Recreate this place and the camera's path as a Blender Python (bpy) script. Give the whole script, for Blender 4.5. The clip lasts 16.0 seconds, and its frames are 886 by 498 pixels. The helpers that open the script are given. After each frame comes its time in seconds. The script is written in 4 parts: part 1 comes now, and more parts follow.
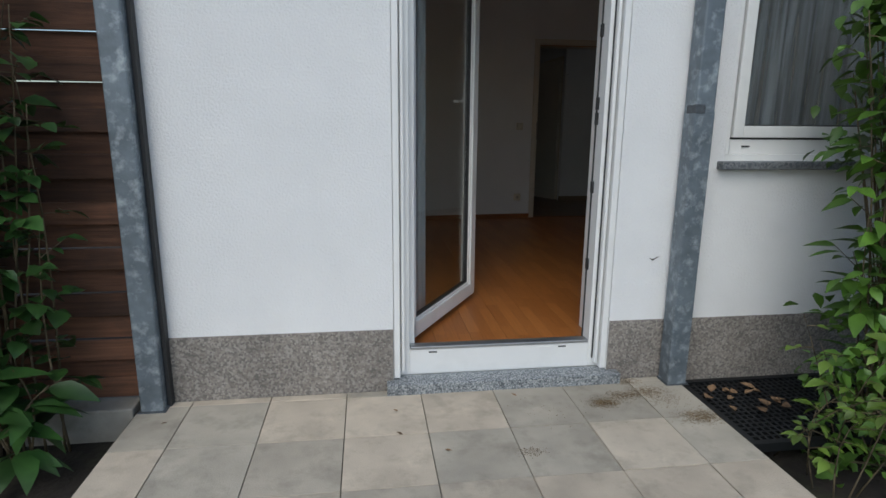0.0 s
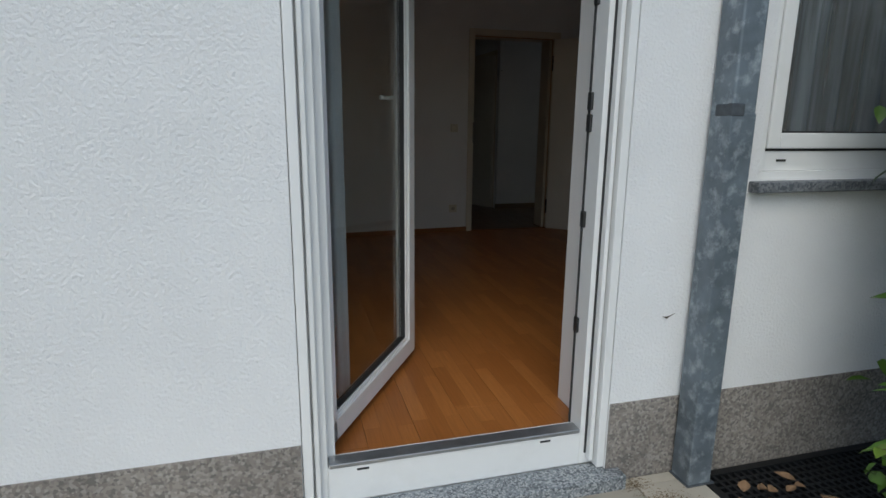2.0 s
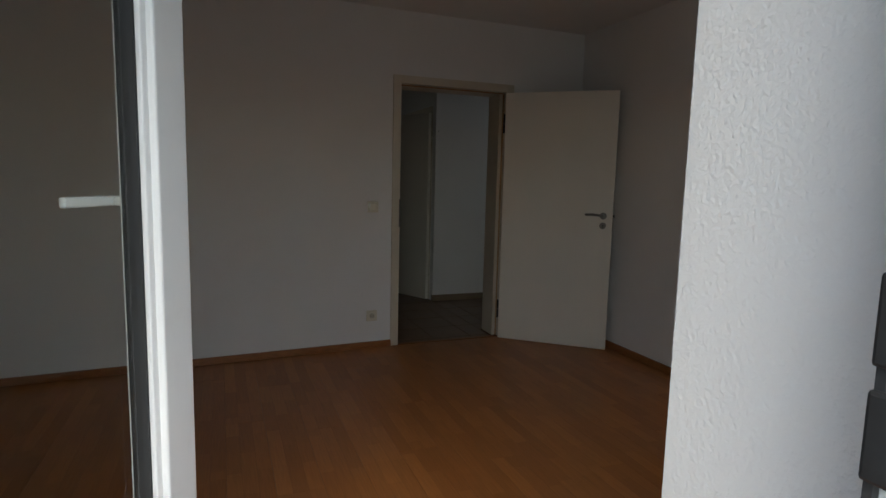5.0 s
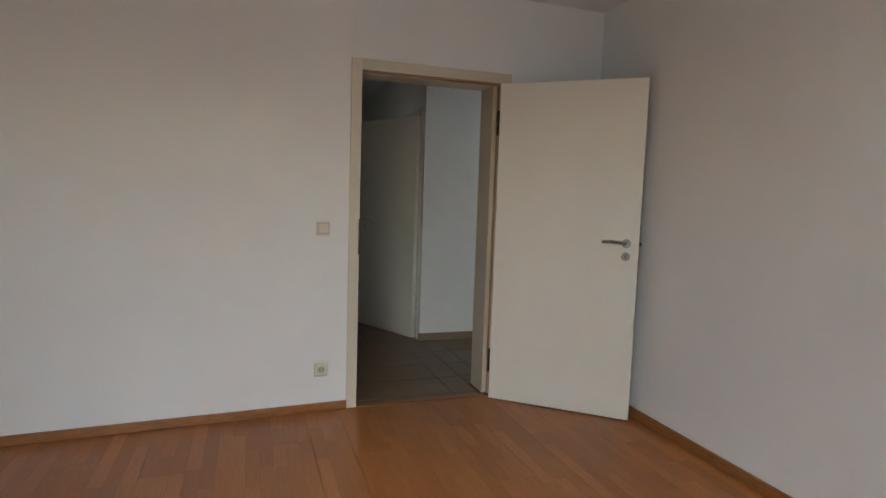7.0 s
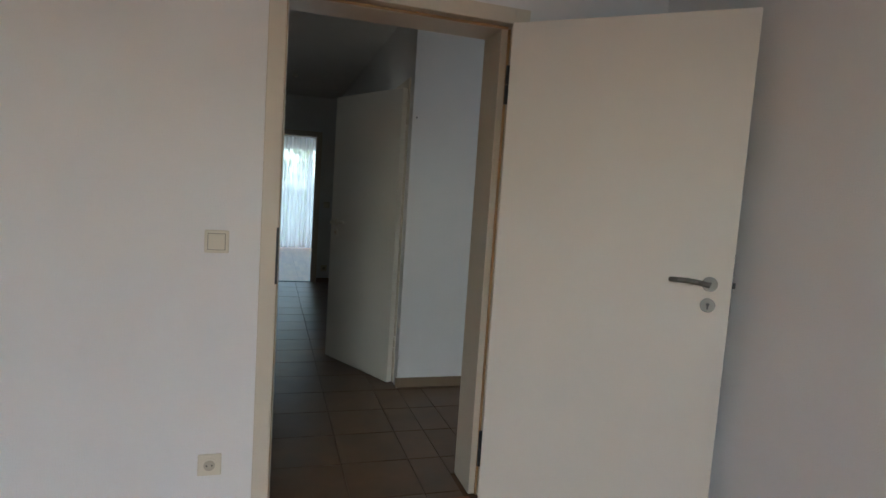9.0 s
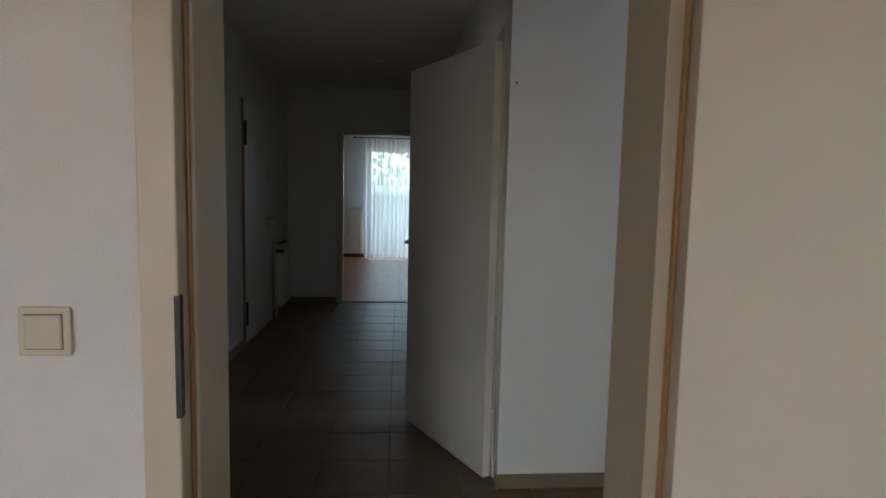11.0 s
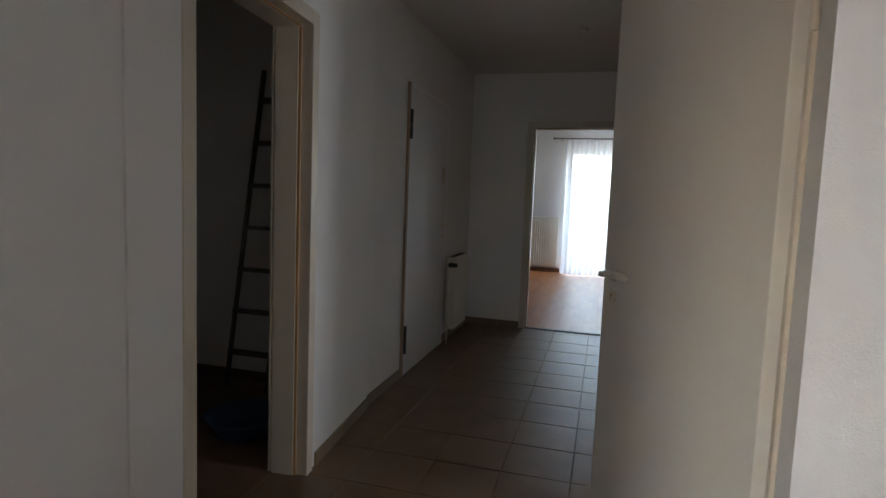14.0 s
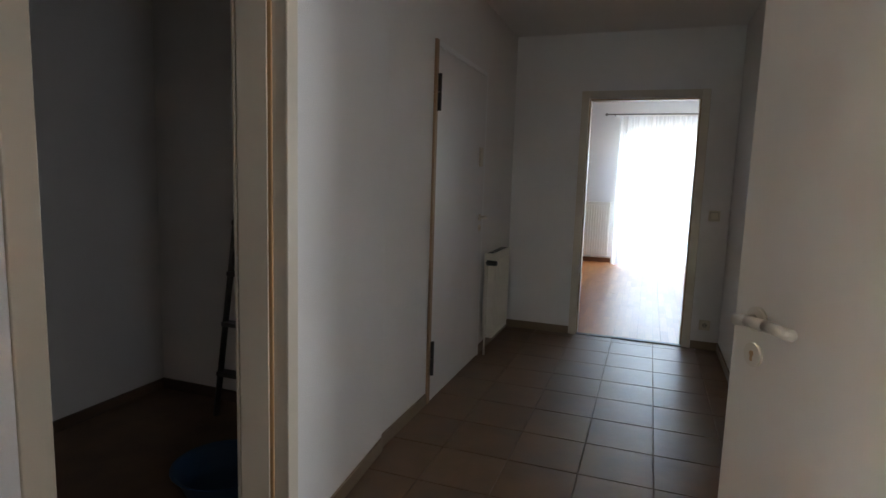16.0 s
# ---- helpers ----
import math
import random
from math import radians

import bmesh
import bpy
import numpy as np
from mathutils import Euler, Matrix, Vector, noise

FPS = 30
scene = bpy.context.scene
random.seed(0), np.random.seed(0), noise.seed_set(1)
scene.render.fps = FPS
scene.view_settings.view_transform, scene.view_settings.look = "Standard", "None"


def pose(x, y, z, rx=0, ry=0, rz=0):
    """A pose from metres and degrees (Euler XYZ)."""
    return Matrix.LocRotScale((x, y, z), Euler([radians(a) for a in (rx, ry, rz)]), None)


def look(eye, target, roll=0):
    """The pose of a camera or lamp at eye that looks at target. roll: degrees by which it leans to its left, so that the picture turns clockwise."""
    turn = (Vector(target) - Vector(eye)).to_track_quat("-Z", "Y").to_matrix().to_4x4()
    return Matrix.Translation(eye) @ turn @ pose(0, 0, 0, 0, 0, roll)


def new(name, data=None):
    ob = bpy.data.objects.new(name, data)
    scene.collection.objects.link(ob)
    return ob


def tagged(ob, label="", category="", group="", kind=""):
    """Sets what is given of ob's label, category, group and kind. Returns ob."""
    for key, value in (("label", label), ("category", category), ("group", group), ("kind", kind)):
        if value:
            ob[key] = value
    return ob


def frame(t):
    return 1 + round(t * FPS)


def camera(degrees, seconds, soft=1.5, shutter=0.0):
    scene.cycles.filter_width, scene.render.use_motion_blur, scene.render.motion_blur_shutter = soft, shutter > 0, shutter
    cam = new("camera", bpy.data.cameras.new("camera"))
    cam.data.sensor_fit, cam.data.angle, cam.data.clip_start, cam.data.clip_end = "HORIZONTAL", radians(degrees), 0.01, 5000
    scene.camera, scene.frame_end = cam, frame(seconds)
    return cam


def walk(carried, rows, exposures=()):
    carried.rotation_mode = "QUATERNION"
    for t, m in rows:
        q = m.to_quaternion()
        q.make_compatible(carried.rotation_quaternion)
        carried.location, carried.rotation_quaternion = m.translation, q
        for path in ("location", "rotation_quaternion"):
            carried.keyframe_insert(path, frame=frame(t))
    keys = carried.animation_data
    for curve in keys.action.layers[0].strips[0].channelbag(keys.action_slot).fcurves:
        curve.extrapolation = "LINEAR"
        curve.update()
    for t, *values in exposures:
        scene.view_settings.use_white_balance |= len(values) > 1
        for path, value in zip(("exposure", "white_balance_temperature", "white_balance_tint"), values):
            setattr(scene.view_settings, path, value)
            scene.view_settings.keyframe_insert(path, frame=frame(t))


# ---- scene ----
cam = camera(75.8, 16.0)
PATH = [
    (0, (-0.588, -2.562, 1.128), (-0.326, -0.628, 0.691), 0.5),
    (0.5, (-0.567, -2.423, 1.067), (-0.283, -0.519, 0.525), 1.5),
    (1, (-0.555, -2.173, 1.085), (-0.126, -0.307, 0.505), 1.4),
    (1.5, (-0.543, -1.994, 1.118), (-0.029, -0.125, 0.623), 1.7),
    (2, (-0.481, -1.645, 1.148), (0.039, 0.236, 0.71), 0.6),
    (2.5, (-0.423, -1.364, 1.295), (0.136, 0.519, 0.92), 0.7),
    (3, (-0.379, -1.055, 1.279), (0.207, 0.825, 0.93), 2.3),
    (3.5, (-0.313, -0.77, 1.32), (0.38, 1.076, 0.983), 2.0),
    (4, (-0.195, -0.506, 1.311), (0.556, 1.325, 1.021), 2.0),
    (6.5, (0.69, 0.481, 1.28), (1.316, 2.374, 1.117), 0.8),
    (7, (0.805, 0.761, 1.283), (1.448, 2.646, 1.101), 1.9),
    (7.5, (0.947, 1.032, 1.307), (1.682, 2.883, 1.123), 2.0),
    (8, (1.173, 1.314, 1.295), (1.87, 3.18, 1.119), 4.1),
    (8.5, (1.297, 1.598, 1.29), (1.939, 3.484, 1.115), 4.6),
    (11, (1.776, 3.116, 1.318), (1.936, 5.1, 1.125), 1.3),
    (11.5, (1.887, 3.325, 1.335), (1.822, 5.316, 1.147), 3.6),
    (12, (1.897, 3.531, 1.285), (1.71, 5.515, 1.107), 3.3),
    (12.5, (1.882, 3.74, 1.305), (1.656, 5.719, 1.126), 2.6),
    (13, (1.86, 3.914, 1.295), (1.466, 5.867, 1.114), 2.1),
    (13.5, (1.821, 4.1, 1.3), (1.295, 6.021, 1.112), 2.3),
    (14, (1.824, 4.224, 1.294), (1.287, 6.141, 1.11), 2.2),
    (14.5, (1.791, 4.357, 1.275), (1.264, 6.275, 1.06), 1.8),
    (15, (1.707, 4.572, 1.29), (1.191, 6.489, 1.049), 1.8),
    (15.5, (1.703, 4.755, 1.283), (1.164, 6.667, 1.05), 1.4),
    (16, (1.644, 4.966, 1.319), (0.974, 6.833, 1.068), 1.8),
]
GAP = [
    (4.7, (0.04, -0.22, 1.30), (0.78, 1.63, 1.04), 1.6),
    (5.3, (0.25, 0.06, 1.29), (0.96, 1.93, 1.07), 1.2),
    (5.8, (0.40, 0.25, 1.283), (1.07, 2.13, 1.1), 0.9),
    (6.2, (0.545, 0.385, 1.282), (1.19, 2.27, 1.108), 0.8),
]
walk(cam, [(t, look(eye, target, roll)) for t, eye, target, roll in sorted(PATH + GAP)],
     exposures=[(0.0, 0.18, 6150, 5), (2.0, 0.13, 6150, 3), (3.0, 0.05, 6100, 2), (4.2, 0.3, 6200, 3), (5.2, 1.9, 6300, 4), (6.3, 3.4, 6350, 5), (7.0, 3.52, 6200, 3), (8.7, 3.45, 5950, 3),
                (11.0, 3.42, 6100, 6), (12.5, 4.05, 6100, 9), (14.0, 4.75, 6350, 12), (16.0, 5.5, 6400, 13)])

# ---- light ----
world = bpy.data.worlds.new("sky")
scene.world = world
world.use_nodes = True
wn = world.node_tree
sky = wn.nodes.new("ShaderNodeTexSky")
sky.sky_type = "NISHITA"
sky.sun_disc = False
sky.sun_elevation, sky.sun_rotation = radians(48), radians(200)
sky.dust_density, sky.air_density, sky.ozone_density = 2.0, 1.0, 1.0
wn.links.new(sky.outputs[0], wn.nodes["Background"].inputs[0])
wn.nodes["Background"].inputs[1].default_value = 0.13
sun = new("sun", bpy.data.lights.new("sun", "SUN"))
sun.data.energy, sun.data.angle, sun.data.color = 0.7, radians(40), (1.0, 0.98, 0.95)
sun.matrix_basis = look((0, 0, 0), (0.30, 0.6, -0.74))


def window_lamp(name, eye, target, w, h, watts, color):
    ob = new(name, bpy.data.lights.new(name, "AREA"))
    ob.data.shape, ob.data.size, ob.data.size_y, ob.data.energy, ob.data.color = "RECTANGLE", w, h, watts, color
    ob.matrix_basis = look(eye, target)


window_lamp("room_window_sky", (1.95, 0.50, 1.60), (1.95, 3, 1.2), 1.5, 1.0, 0.42, (0.82, 0.94, 1.0))
# The corridor lamp is an added fill behind an unseen window; no sky there.
window_lamp("corridor_fill_lamp", (3.55, 4.32, 1.45), (3.55, 6, 1.2), 0.56, 1.06, 0.27, (0.84, 0.91, 1.0))
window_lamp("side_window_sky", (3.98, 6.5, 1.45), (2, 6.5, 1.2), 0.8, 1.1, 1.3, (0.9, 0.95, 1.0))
window_lamp("garden_window_sky", (2.2, 14.62, 1.1), (2.2, 10, 0.8), 2.0, 2.1, 1.4, (0.93, 0.97, 1.0))


# ---- materials ----
def mat(name, color, rough=0.6, metal=0.0, vary=0.12, scale=6.0, bump=0.0, bump_scale=80.0, stain=None, stain_amt=0.0, stain_scale=2.0,
        per_object=0.0, spec=0.5, stretch=(1, 1, 1), alt=None):
    m = bpy.data.materials.new(name)
    m.use_nodes = True
    n, l = m.node_tree.nodes, m.node_tree.links
    b = n["Principled BSDF"]
    b.inputs["Roughness"].default_value, b.inputs["Metallic"].default_value = rough, metal
    b.inputs["Specular IOR Level"].default_value = spec
    tc = n.new("ShaderNodeTexCoord")
    mp = n.new("ShaderNodeMapping")
    mp.inputs["Scale"].default_value = stretch
    co = tc.outputs["Object"]
    if per_object:
        oi = n.new("ShaderNodeObjectInfo")
        sc, av = n.new("ShaderNodeVectorMath"), n.new("ShaderNodeVectorMath")
        sc.operation = "SCALE"
        sc.inputs[0].default_value = (17.0, 29.0, 11.0)
        l.new(oi.outputs["Random"], sc.inputs["Scale"])
        l.new(co, av.inputs[0])
        l.new(sc.outputs[0], av.inputs[1])
        co = av.outputs[0]
    l.new(co, mp.inputs[0])
    ns = n.new("ShaderNodeTexNoise")
    ns.inputs["Scale"].default_value, ns.inputs["Detail"].default_value = scale, 8
    l.new(mp.outputs[0], ns.inputs["Vector"])
    ramp = n.new("ShaderNodeValToRGB")
    lo = [max(0, c * (1 - vary)) for c in color]
    hi = [min(1, c * (1 + vary)) for c in color]
    ramp.color_ramp.elements[0].position, ramp.color_ramp.elements[1].position = 0.3, 0.7
    ramp.color_ramp.elements[0].color, ramp.color_ramp.elements[1].color = (*lo, 1), (*hi, 1)
    l.new(ns.outputs[0], ramp.inputs[0])
    out = ramp.outputs[0]
    if stain:
        s2 = n.new("ShaderNodeTexNoise")
        s2.inputs["Scale"].default_value, s2.inputs["Detail"].default_value, s2.inputs["Roughness"].default_value = stain_scale, 10, 0.65
        l.new(co, s2.inputs["Vector"])
        r2 = n.new("ShaderNodeMapRange")
        r2.inputs[1].default_value, r2.inputs[2].default_value, r2.inputs[4].default_value = 0.5, 0.72, stain_amt
        l.new(s2.outputs[0], r2.inputs[0])
        mx = n.new("ShaderNodeMixRGB")
        mx.inputs[2].default_value = (*stain, 1)
        l.new(r2.outputs[0], mx.inputs[0])
        l.new(out, mx.inputs[1])
        out = mx.outputs[0]
    if alt:
        pick, dye = n.new("ShaderNodeMapRange"), n.new("ShaderNodeMixRGB")
        pick.inputs[1].default_value, pick.inputs[2].default_value = 0.45, 0.6
        hash_ = n.new("ShaderNodeMath")
        hash_.operation = "MULTIPLY"
        hash_.inputs[1].default_value = 37.7
        part = n.new("ShaderNodeMath")
        part.operation = "FRACT"
        l.new(oi.outputs["Random"], hash_.inputs[0])
        l.new(hash_.outputs[0], part.inputs[0])
        l.new(part.outputs[0], pick.inputs[0])
        dye.blend_type = "MULTIPLY"
        dye.inputs[2].default_value = (*alt, 1)
        l.new(pick.outputs[0], dye.inputs[0])
        l.new(out, dye.inputs[1])
        out = dye.outputs[0]
    if per_object:
        r3 = n.new("ShaderNodeMapRange")
        r3.inputs[3].default_value, r3.inputs[4].default_value = 1 - per_object, 1 + per_object
        l.new(oi.outputs["Random"], r3.inputs[0])
        hs = n.new("ShaderNodeHueSaturation")
        l.new(r3.outputs[0], hs.inputs["Value"])
        l.new(out, hs.inputs["Color"])
        out = hs.outputs[0]
    l.new(out, b.inputs["Base Color"])
    if bump:
        nb = n.new("ShaderNodeTexNoise")
        nb.inputs["Scale"].default_value, nb.inputs["Detail"].default_value = bump_scale, 5
        l.new(mp.outputs[0], nb.inputs["Vector"])
        bp = n.new("ShaderNodeBump")
        bp.inputs["Strength"].default_value, bp.inputs["Distance"].default_value = bump, 0.006
        l.new(nb.outputs[0], bp.inputs["Height"])
        l.new(bp.outputs[0], b.inputs["Normal"])
    return m


def glass_mat(name, tint, refl=1.0):
    m = bpy.data.materials.new(name)
    m.use_nodes = True
    n, l = m.node_tree.nodes, m.node_tree.links
    n.remove(n["Principled BSDF"])
    tr, gl, mx, fr = (n.new("ShaderNodeBsdfTransparent"), n.new("ShaderNodeBsdfGlossy"), n.new("ShaderNodeMixShader"), n.new("ShaderNodeLayerWeight"))
    tr.inputs[0].default_value = (*tint, 1)
    gl.inputs["Roughness"].default_value = 0.01
    fr.inputs[0].default_value = 0.5
    pw, ad = n.new("ShaderNodeMath"), n.new("ShaderNodeMath")
    pw.operation, ad.operation = "POWER", "MULTIPLY_ADD"
    pw.inputs[1].default_value, ad.inputs[1].default_value, ad.inputs[2].default_value = 5.0, 0.9, 0.04
    l.new(fr.outputs["Facing"], pw.inputs[0])
    l.new(pw.outputs[0], ad.inputs[0])
    l.new(ad.outputs[0], mx.inputs[0])
    l.new(tr.outputs[0], mx.inputs[1])
    l.new(gl.outputs[0], mx.inputs[2])
    l.new(mx.outputs[0], n["Material Output"].inputs[0])
    return m


def sheer_mat(name, color, clear):
    """Thin woven curtain: part see-through, part glowing with the light behind it."""
    m = bpy.data.materials.new(name)
    m.use_nodes = True
    n, l = m.node_tree.nodes, m.node_tree.links
    n.remove(n["Principled BSDF"])
    tr, tl, df, a, c = (n.new("ShaderNodeBsdfTransparent"), n.new("ShaderNodeBsdfTranslucent"), n.new("ShaderNodeBsdfDiffuse"),
                        n.new("ShaderNodeMixShader"), n.new("ShaderNodeMixShader"))
    wv = n.new("ShaderNodeTexNoise")
    tc = n.new("ShaderNodeTexCoord")
    mp = n.new("ShaderNodeMapping")
    mp.inputs["Scale"].default_value = (30, 30, 1.0)
    wv.inputs["Scale"].default_value = 1.0
    mr = n.new("ShaderNodeMapRange")
    mr.inputs[1].default_value, mr.inputs[2].default_value = 0.35, 0.65
    mr.inputs[3].default_value, mr.inputs[4].default_value = clear * 0.5, clear * 1.5
    l.new(tc.outputs["Object"], mp.inputs[0])
    l.new(mp.outputs[0], wv.inputs["Vector"])
    l.new(wv.outputs[0], mr.inputs[0])
    for s in (tl, df):
        s.inputs[0].default_value = (*color, 1)
    a.inputs[0].default_value = 0.5
    l.new(tl.outputs[0], a.inputs[1])
    l.new(df.outputs[0], a.inputs[2])
    l.new(mr.outputs[0], c.inputs[0])
    l.new(a.outputs[0], c.inputs[1])
    l.new(tr.outputs[0], c.inputs[2])
    l.new(c.outputs[0], n["Material Output"].inputs[0])
    return m


def speckle_mat(name, colors, scale, rough=0.6, bump=0.3):
    """Granite or washed gravel: grains of several colours."""
    m = bpy.data.materials.new(name)
    m.use_nodes = True
    n, l = m.node_tree.nodes, m.node_tree.links
    b = n["Principled BSDF"]
    b.inputs["Roughness"].default_value = rough
    tc, vo, ns, sep = n.new("ShaderNodeTexCoord"), n.new("ShaderNodeTexVoronoi"), n.new("ShaderNodeTexNoise"), n.new("ShaderNodeSeparateColor")
    vo.inputs["Scale"].default_value = scale
    ns.inputs["Scale"].default_value = 3.0
    ns.inputs["Detail"].default_value = 6
    l.new(tc.outputs["Object"], vo.inputs["Vector"])
    l.new(tc.outputs["Object"], ns.inputs["Vector"])
    l.new(vo.outputs["Color"], sep.inputs[0])
    rp = n.new("ShaderNodeValToRGB")
    rp.color_ramp.interpolation = "CONSTANT"
    while len(rp.color_ramp.elements) < len(colors):
        rp.color_ramp.elements.new(0.5)
    for i, c in enumerate(colors):
        rp.color_ramp.elements[i].position = i / len(colors)
        rp.color_ramp.elements[i].color = (*c, 1)
    l.new(sep.outputs[0], rp.inputs[0])
    mr = n.new("ShaderNodeMapRange")
    mr.inputs[1].default_value, mr.inputs[2].default_value = 0.3, 0.7
    mr.inputs[3].default_value, mr.inputs[4].default_value = 0.75, 1.15
    l.new(ns.outputs[0], mr.inputs[0])
    hs = n.new("ShaderNodeHueSaturation")
    l.new(rp.outputs[0], hs.inputs["Color"])
    l.new(mr.outputs[0], hs.inputs["Value"])
    l.new(hs.outputs[0], b.inputs["Base Color"])
    bp = n.new("ShaderNodeBump")
    bp.inputs["Strength"].default_value, bp.inputs["Distance"].default_value = bump, 0.004
    l.new(sep.outputs[1], bp.inputs["Height"])
    l.new(bp.outputs[0], b.inputs["Normal"])
    return m


def laminate_mat(name, dark, light):
    """Three-strip beech laminate: each strip of a board has its own tone, with fine grain along it."""
    m = bpy.data.materials.new(name)
    m.use_nodes = True
    n, l = m.node_tree.nodes, m.node_tree.links
    b = n["Principled BSDF"]
    b.inputs["Roughness"].default_value = 0.38
    tc, oi, mp, br, ns, rp = (n.new("ShaderNodeTexCoord"), n.new("ShaderNodeObjectInfo"), n.new("ShaderNodeMapping"), n.new("ShaderNodeTexBrick"),
                              n.new("ShaderNodeTexNoise"), n.new("ShaderNodeValToRGB"))
    add = n.new("ShaderNodeVectorMath")
    sc = n.new("ShaderNodeVectorMath")
    sc.operation = "SCALE"
    sc.inputs[0].default_value = (0.0, 7.3, 0)
    l.new(oi.outputs["Random"], sc.inputs["Scale"])
    l.new(tc.outputs["Object"], add.inputs[0])
    l.new(sc.outputs[0], add.inputs[1])
    mp.inputs["Rotation"].default_value = (0, 0, radians(90))
    l.new(add.outputs[0], mp.inputs[0])
    l.new(mp.outputs[0], br.inputs["Vector"])
    br.inputs["Scale"].default_value = 1.0
    br.inputs["Brick Width"].default_value, br.inputs["Row Height"].default_value = 0.38, 0.0643
    br.inputs["Mortar Size"].default_value, br.inputs["Mortar Smooth"].default_value = 0.0006, 0.1
    br.inputs["Color1"].default_value, br.inputs["Color2"].default_value = (*dark, 1), (*light, 1)
    br.inputs["Mortar"].default_value = (*[c * 0.7 for c in dark], 1)
    mg = n.new("ShaderNodeMapping")
    mg.inputs["Scale"].default_value = (160, 6, 1)
    l.new(add.outputs[0], mg.inputs[0])
    l.new(mg.outputs[0], ns.inputs["Vector"])
    ns.inputs["Scale"].default_value, ns.inputs["Detail"].default_value = 1.0, 6
    mr = n.new("ShaderNodeMapRange")
    mr.inputs[1].default_value, mr.inputs[2].default_value, mr.inputs[3].default_value, mr.inputs[4].default_value = 0.3, 0.7, 0.86, 1.1
    l.new(ns.outputs[0], mr.inputs[0])
    hs = n.new("ShaderNodeHueSaturation")
    l.new(br.outputs[0], hs.inputs["Color"])
    l.new(mr.outputs[0], hs.inputs["Value"])
    l.new(hs.outputs[0], b.inputs["Base Color"])
    return m


PLASTER = mat("rough_white_plaster", (0.80, 0.80, 0.79), 0.85, vary=0.03, scale=3, bump=0.9, bump_scale=95, stain=(0.62, 0.62, 0.58), stain_amt=0.12, stain_scale=1.3)
WALLPAPER = mat("white_woodchip_wallpaper", (0.78, 0.76, 0.73), 0.8, vary=0.02, scale=2.5, bump=0.35, bump_scale=190, stain=(0.66, 0.63, 0.58), stain_amt=0.12, stain_scale=0.9)
CEILING = mat("white_ceiling_paint", (0.76, 0.74, 0.71), 0.9, vary=0.02, scale=2, bump=0.3, bump_scale=150)
PLINTH = speckle_mat("washed_gravel_plinth", [(0.22, 0.195, 0.17), (0.29, 0.26, 0.225), (0.34, 0.31, 0.275), (0.25, 0.225, 0.20), (0.17, 0.155, 0.14)], 110, 0.8, 0.7)
GRANITE = speckle_mat("grey_granite", [(0.10, 0.11, 0.12), (0.26, 0.28, 0.29), (0.42, 0.43, 0.43), (0.20, 0.22, 0.23)], 170, 0.45, 0.1)
SILLSTONE = speckle_mat("dark_slate_sill", [(0.09, 0.10, 0.11), (0.15, 0.16, 0.17), (0.20, 0.21, 0.22)], 120, 0.5, 0.25)
PVC = mat("white_window_plastic", (0.80, 0.80, 0.78), 0.35, vary=0.02, scale=4, stain=(0.5, 0.5, 0.46), stain_amt=0.18, stain_scale=5)
RUBBERGAP = mat("dark_rubber_and_gap", (0.03, 0.03, 0.03), 0.6, vary=0.1)
ALU = mat("dull_aluminium", (0.45, 0.46, 0.47), 0.4, 0.9, vary=0.1, scale=20)
BLACKMETAL = mat("dark_lock_metal", (0.05, 0.05, 0.05), 0.45, 0.6, vary=0.2, scale=30)
GALV = mat("galvanised_steel", (0.16, 0.19, 0.215), 0.5, 0.35, vary=0.25, scale=11, bump=0.25, bump_scale=60, stain=(0.50, 0.55, 0.58), stain_amt=0.75, stain_scale=17)
DARKGALV = mat("darkened_steel", (0.08, 0.09, 0.10), 0.6, 0.3, vary=0.3, scale=30, bump=0.3, bump_scale=90)
SLAB = mat("concrete_slab", (0.52, 0.445, 0.345), 0.85, vary=0.16, scale=5, bump=0.3, bump_scale=150, stain=(0.24, 0.205, 0.15), stain_amt=0.55, stain_scale=6.5, per_object=0.12, alt=(0.79, 0.83, 0.86))
JOINT = mat("joint_sand", (0.09, 0.08, 0.06), 0.95, vary=0.3, scale=40, bump=0.6)
CONCRETE = mat("old_concrete", (0.30, 0.28, 0.24), 0.9, vary=0.2, scale=7, bump=0.6, bump_scale=50, stain=(0.10, 0.10, 0.07), stain_amt=0.6, stain_scale=4)
SOIL = mat("garden_soil", (0.022, 0.017, 0.012), 0.95, vary=0.4, scale=14, bump=1.0, bump_scale=40, stain=(0.05, 0.06, 0.02), stain_amt=0.5, stain_scale=3)
FENCEWOOD = mat("weathered_brown_fence_wood", (0.115, 0.053, 0.029), 0.85, vary=0.4, scale=7, bump=0.5, bump_scale=40, stretch=(0.5, 6, 9), per_object=0.5,
                stain=(0.05, 0.03, 0.022), stain_amt=0.6, stain_scale=5)
GRATE = mat("black_plastic_grate", (0.008, 0.009, 0.010), 0.5, vary=0.2, scale=12)
LEAFGREEN = mat("green_leaf", (0.085, 0.175, 0.022), 0.45, vary=0.3, scale=12, per_object=0.45)
LEAFDARK = mat("dark_ivy_leaf", (0.03, 0.075, 0.016), 0.4, vary=0.3, scale=12, per_object=0.5)
LEAFYOUNG = mat("young_yellow_green_leaf", (0.10, 0.16, 0.02), 0.5, vary=0.3, scale=12, per_object=0.35)
DRYLEAF = mat("dry_leaf", (0.19, 0.115, 0.06), 0.8, vary=0.35, scale=30, per_object=0.4)
TWIG = mat("brown_twig", (0.10, 0.075, 0.04), 0.8, vary=0.3, scale=30)
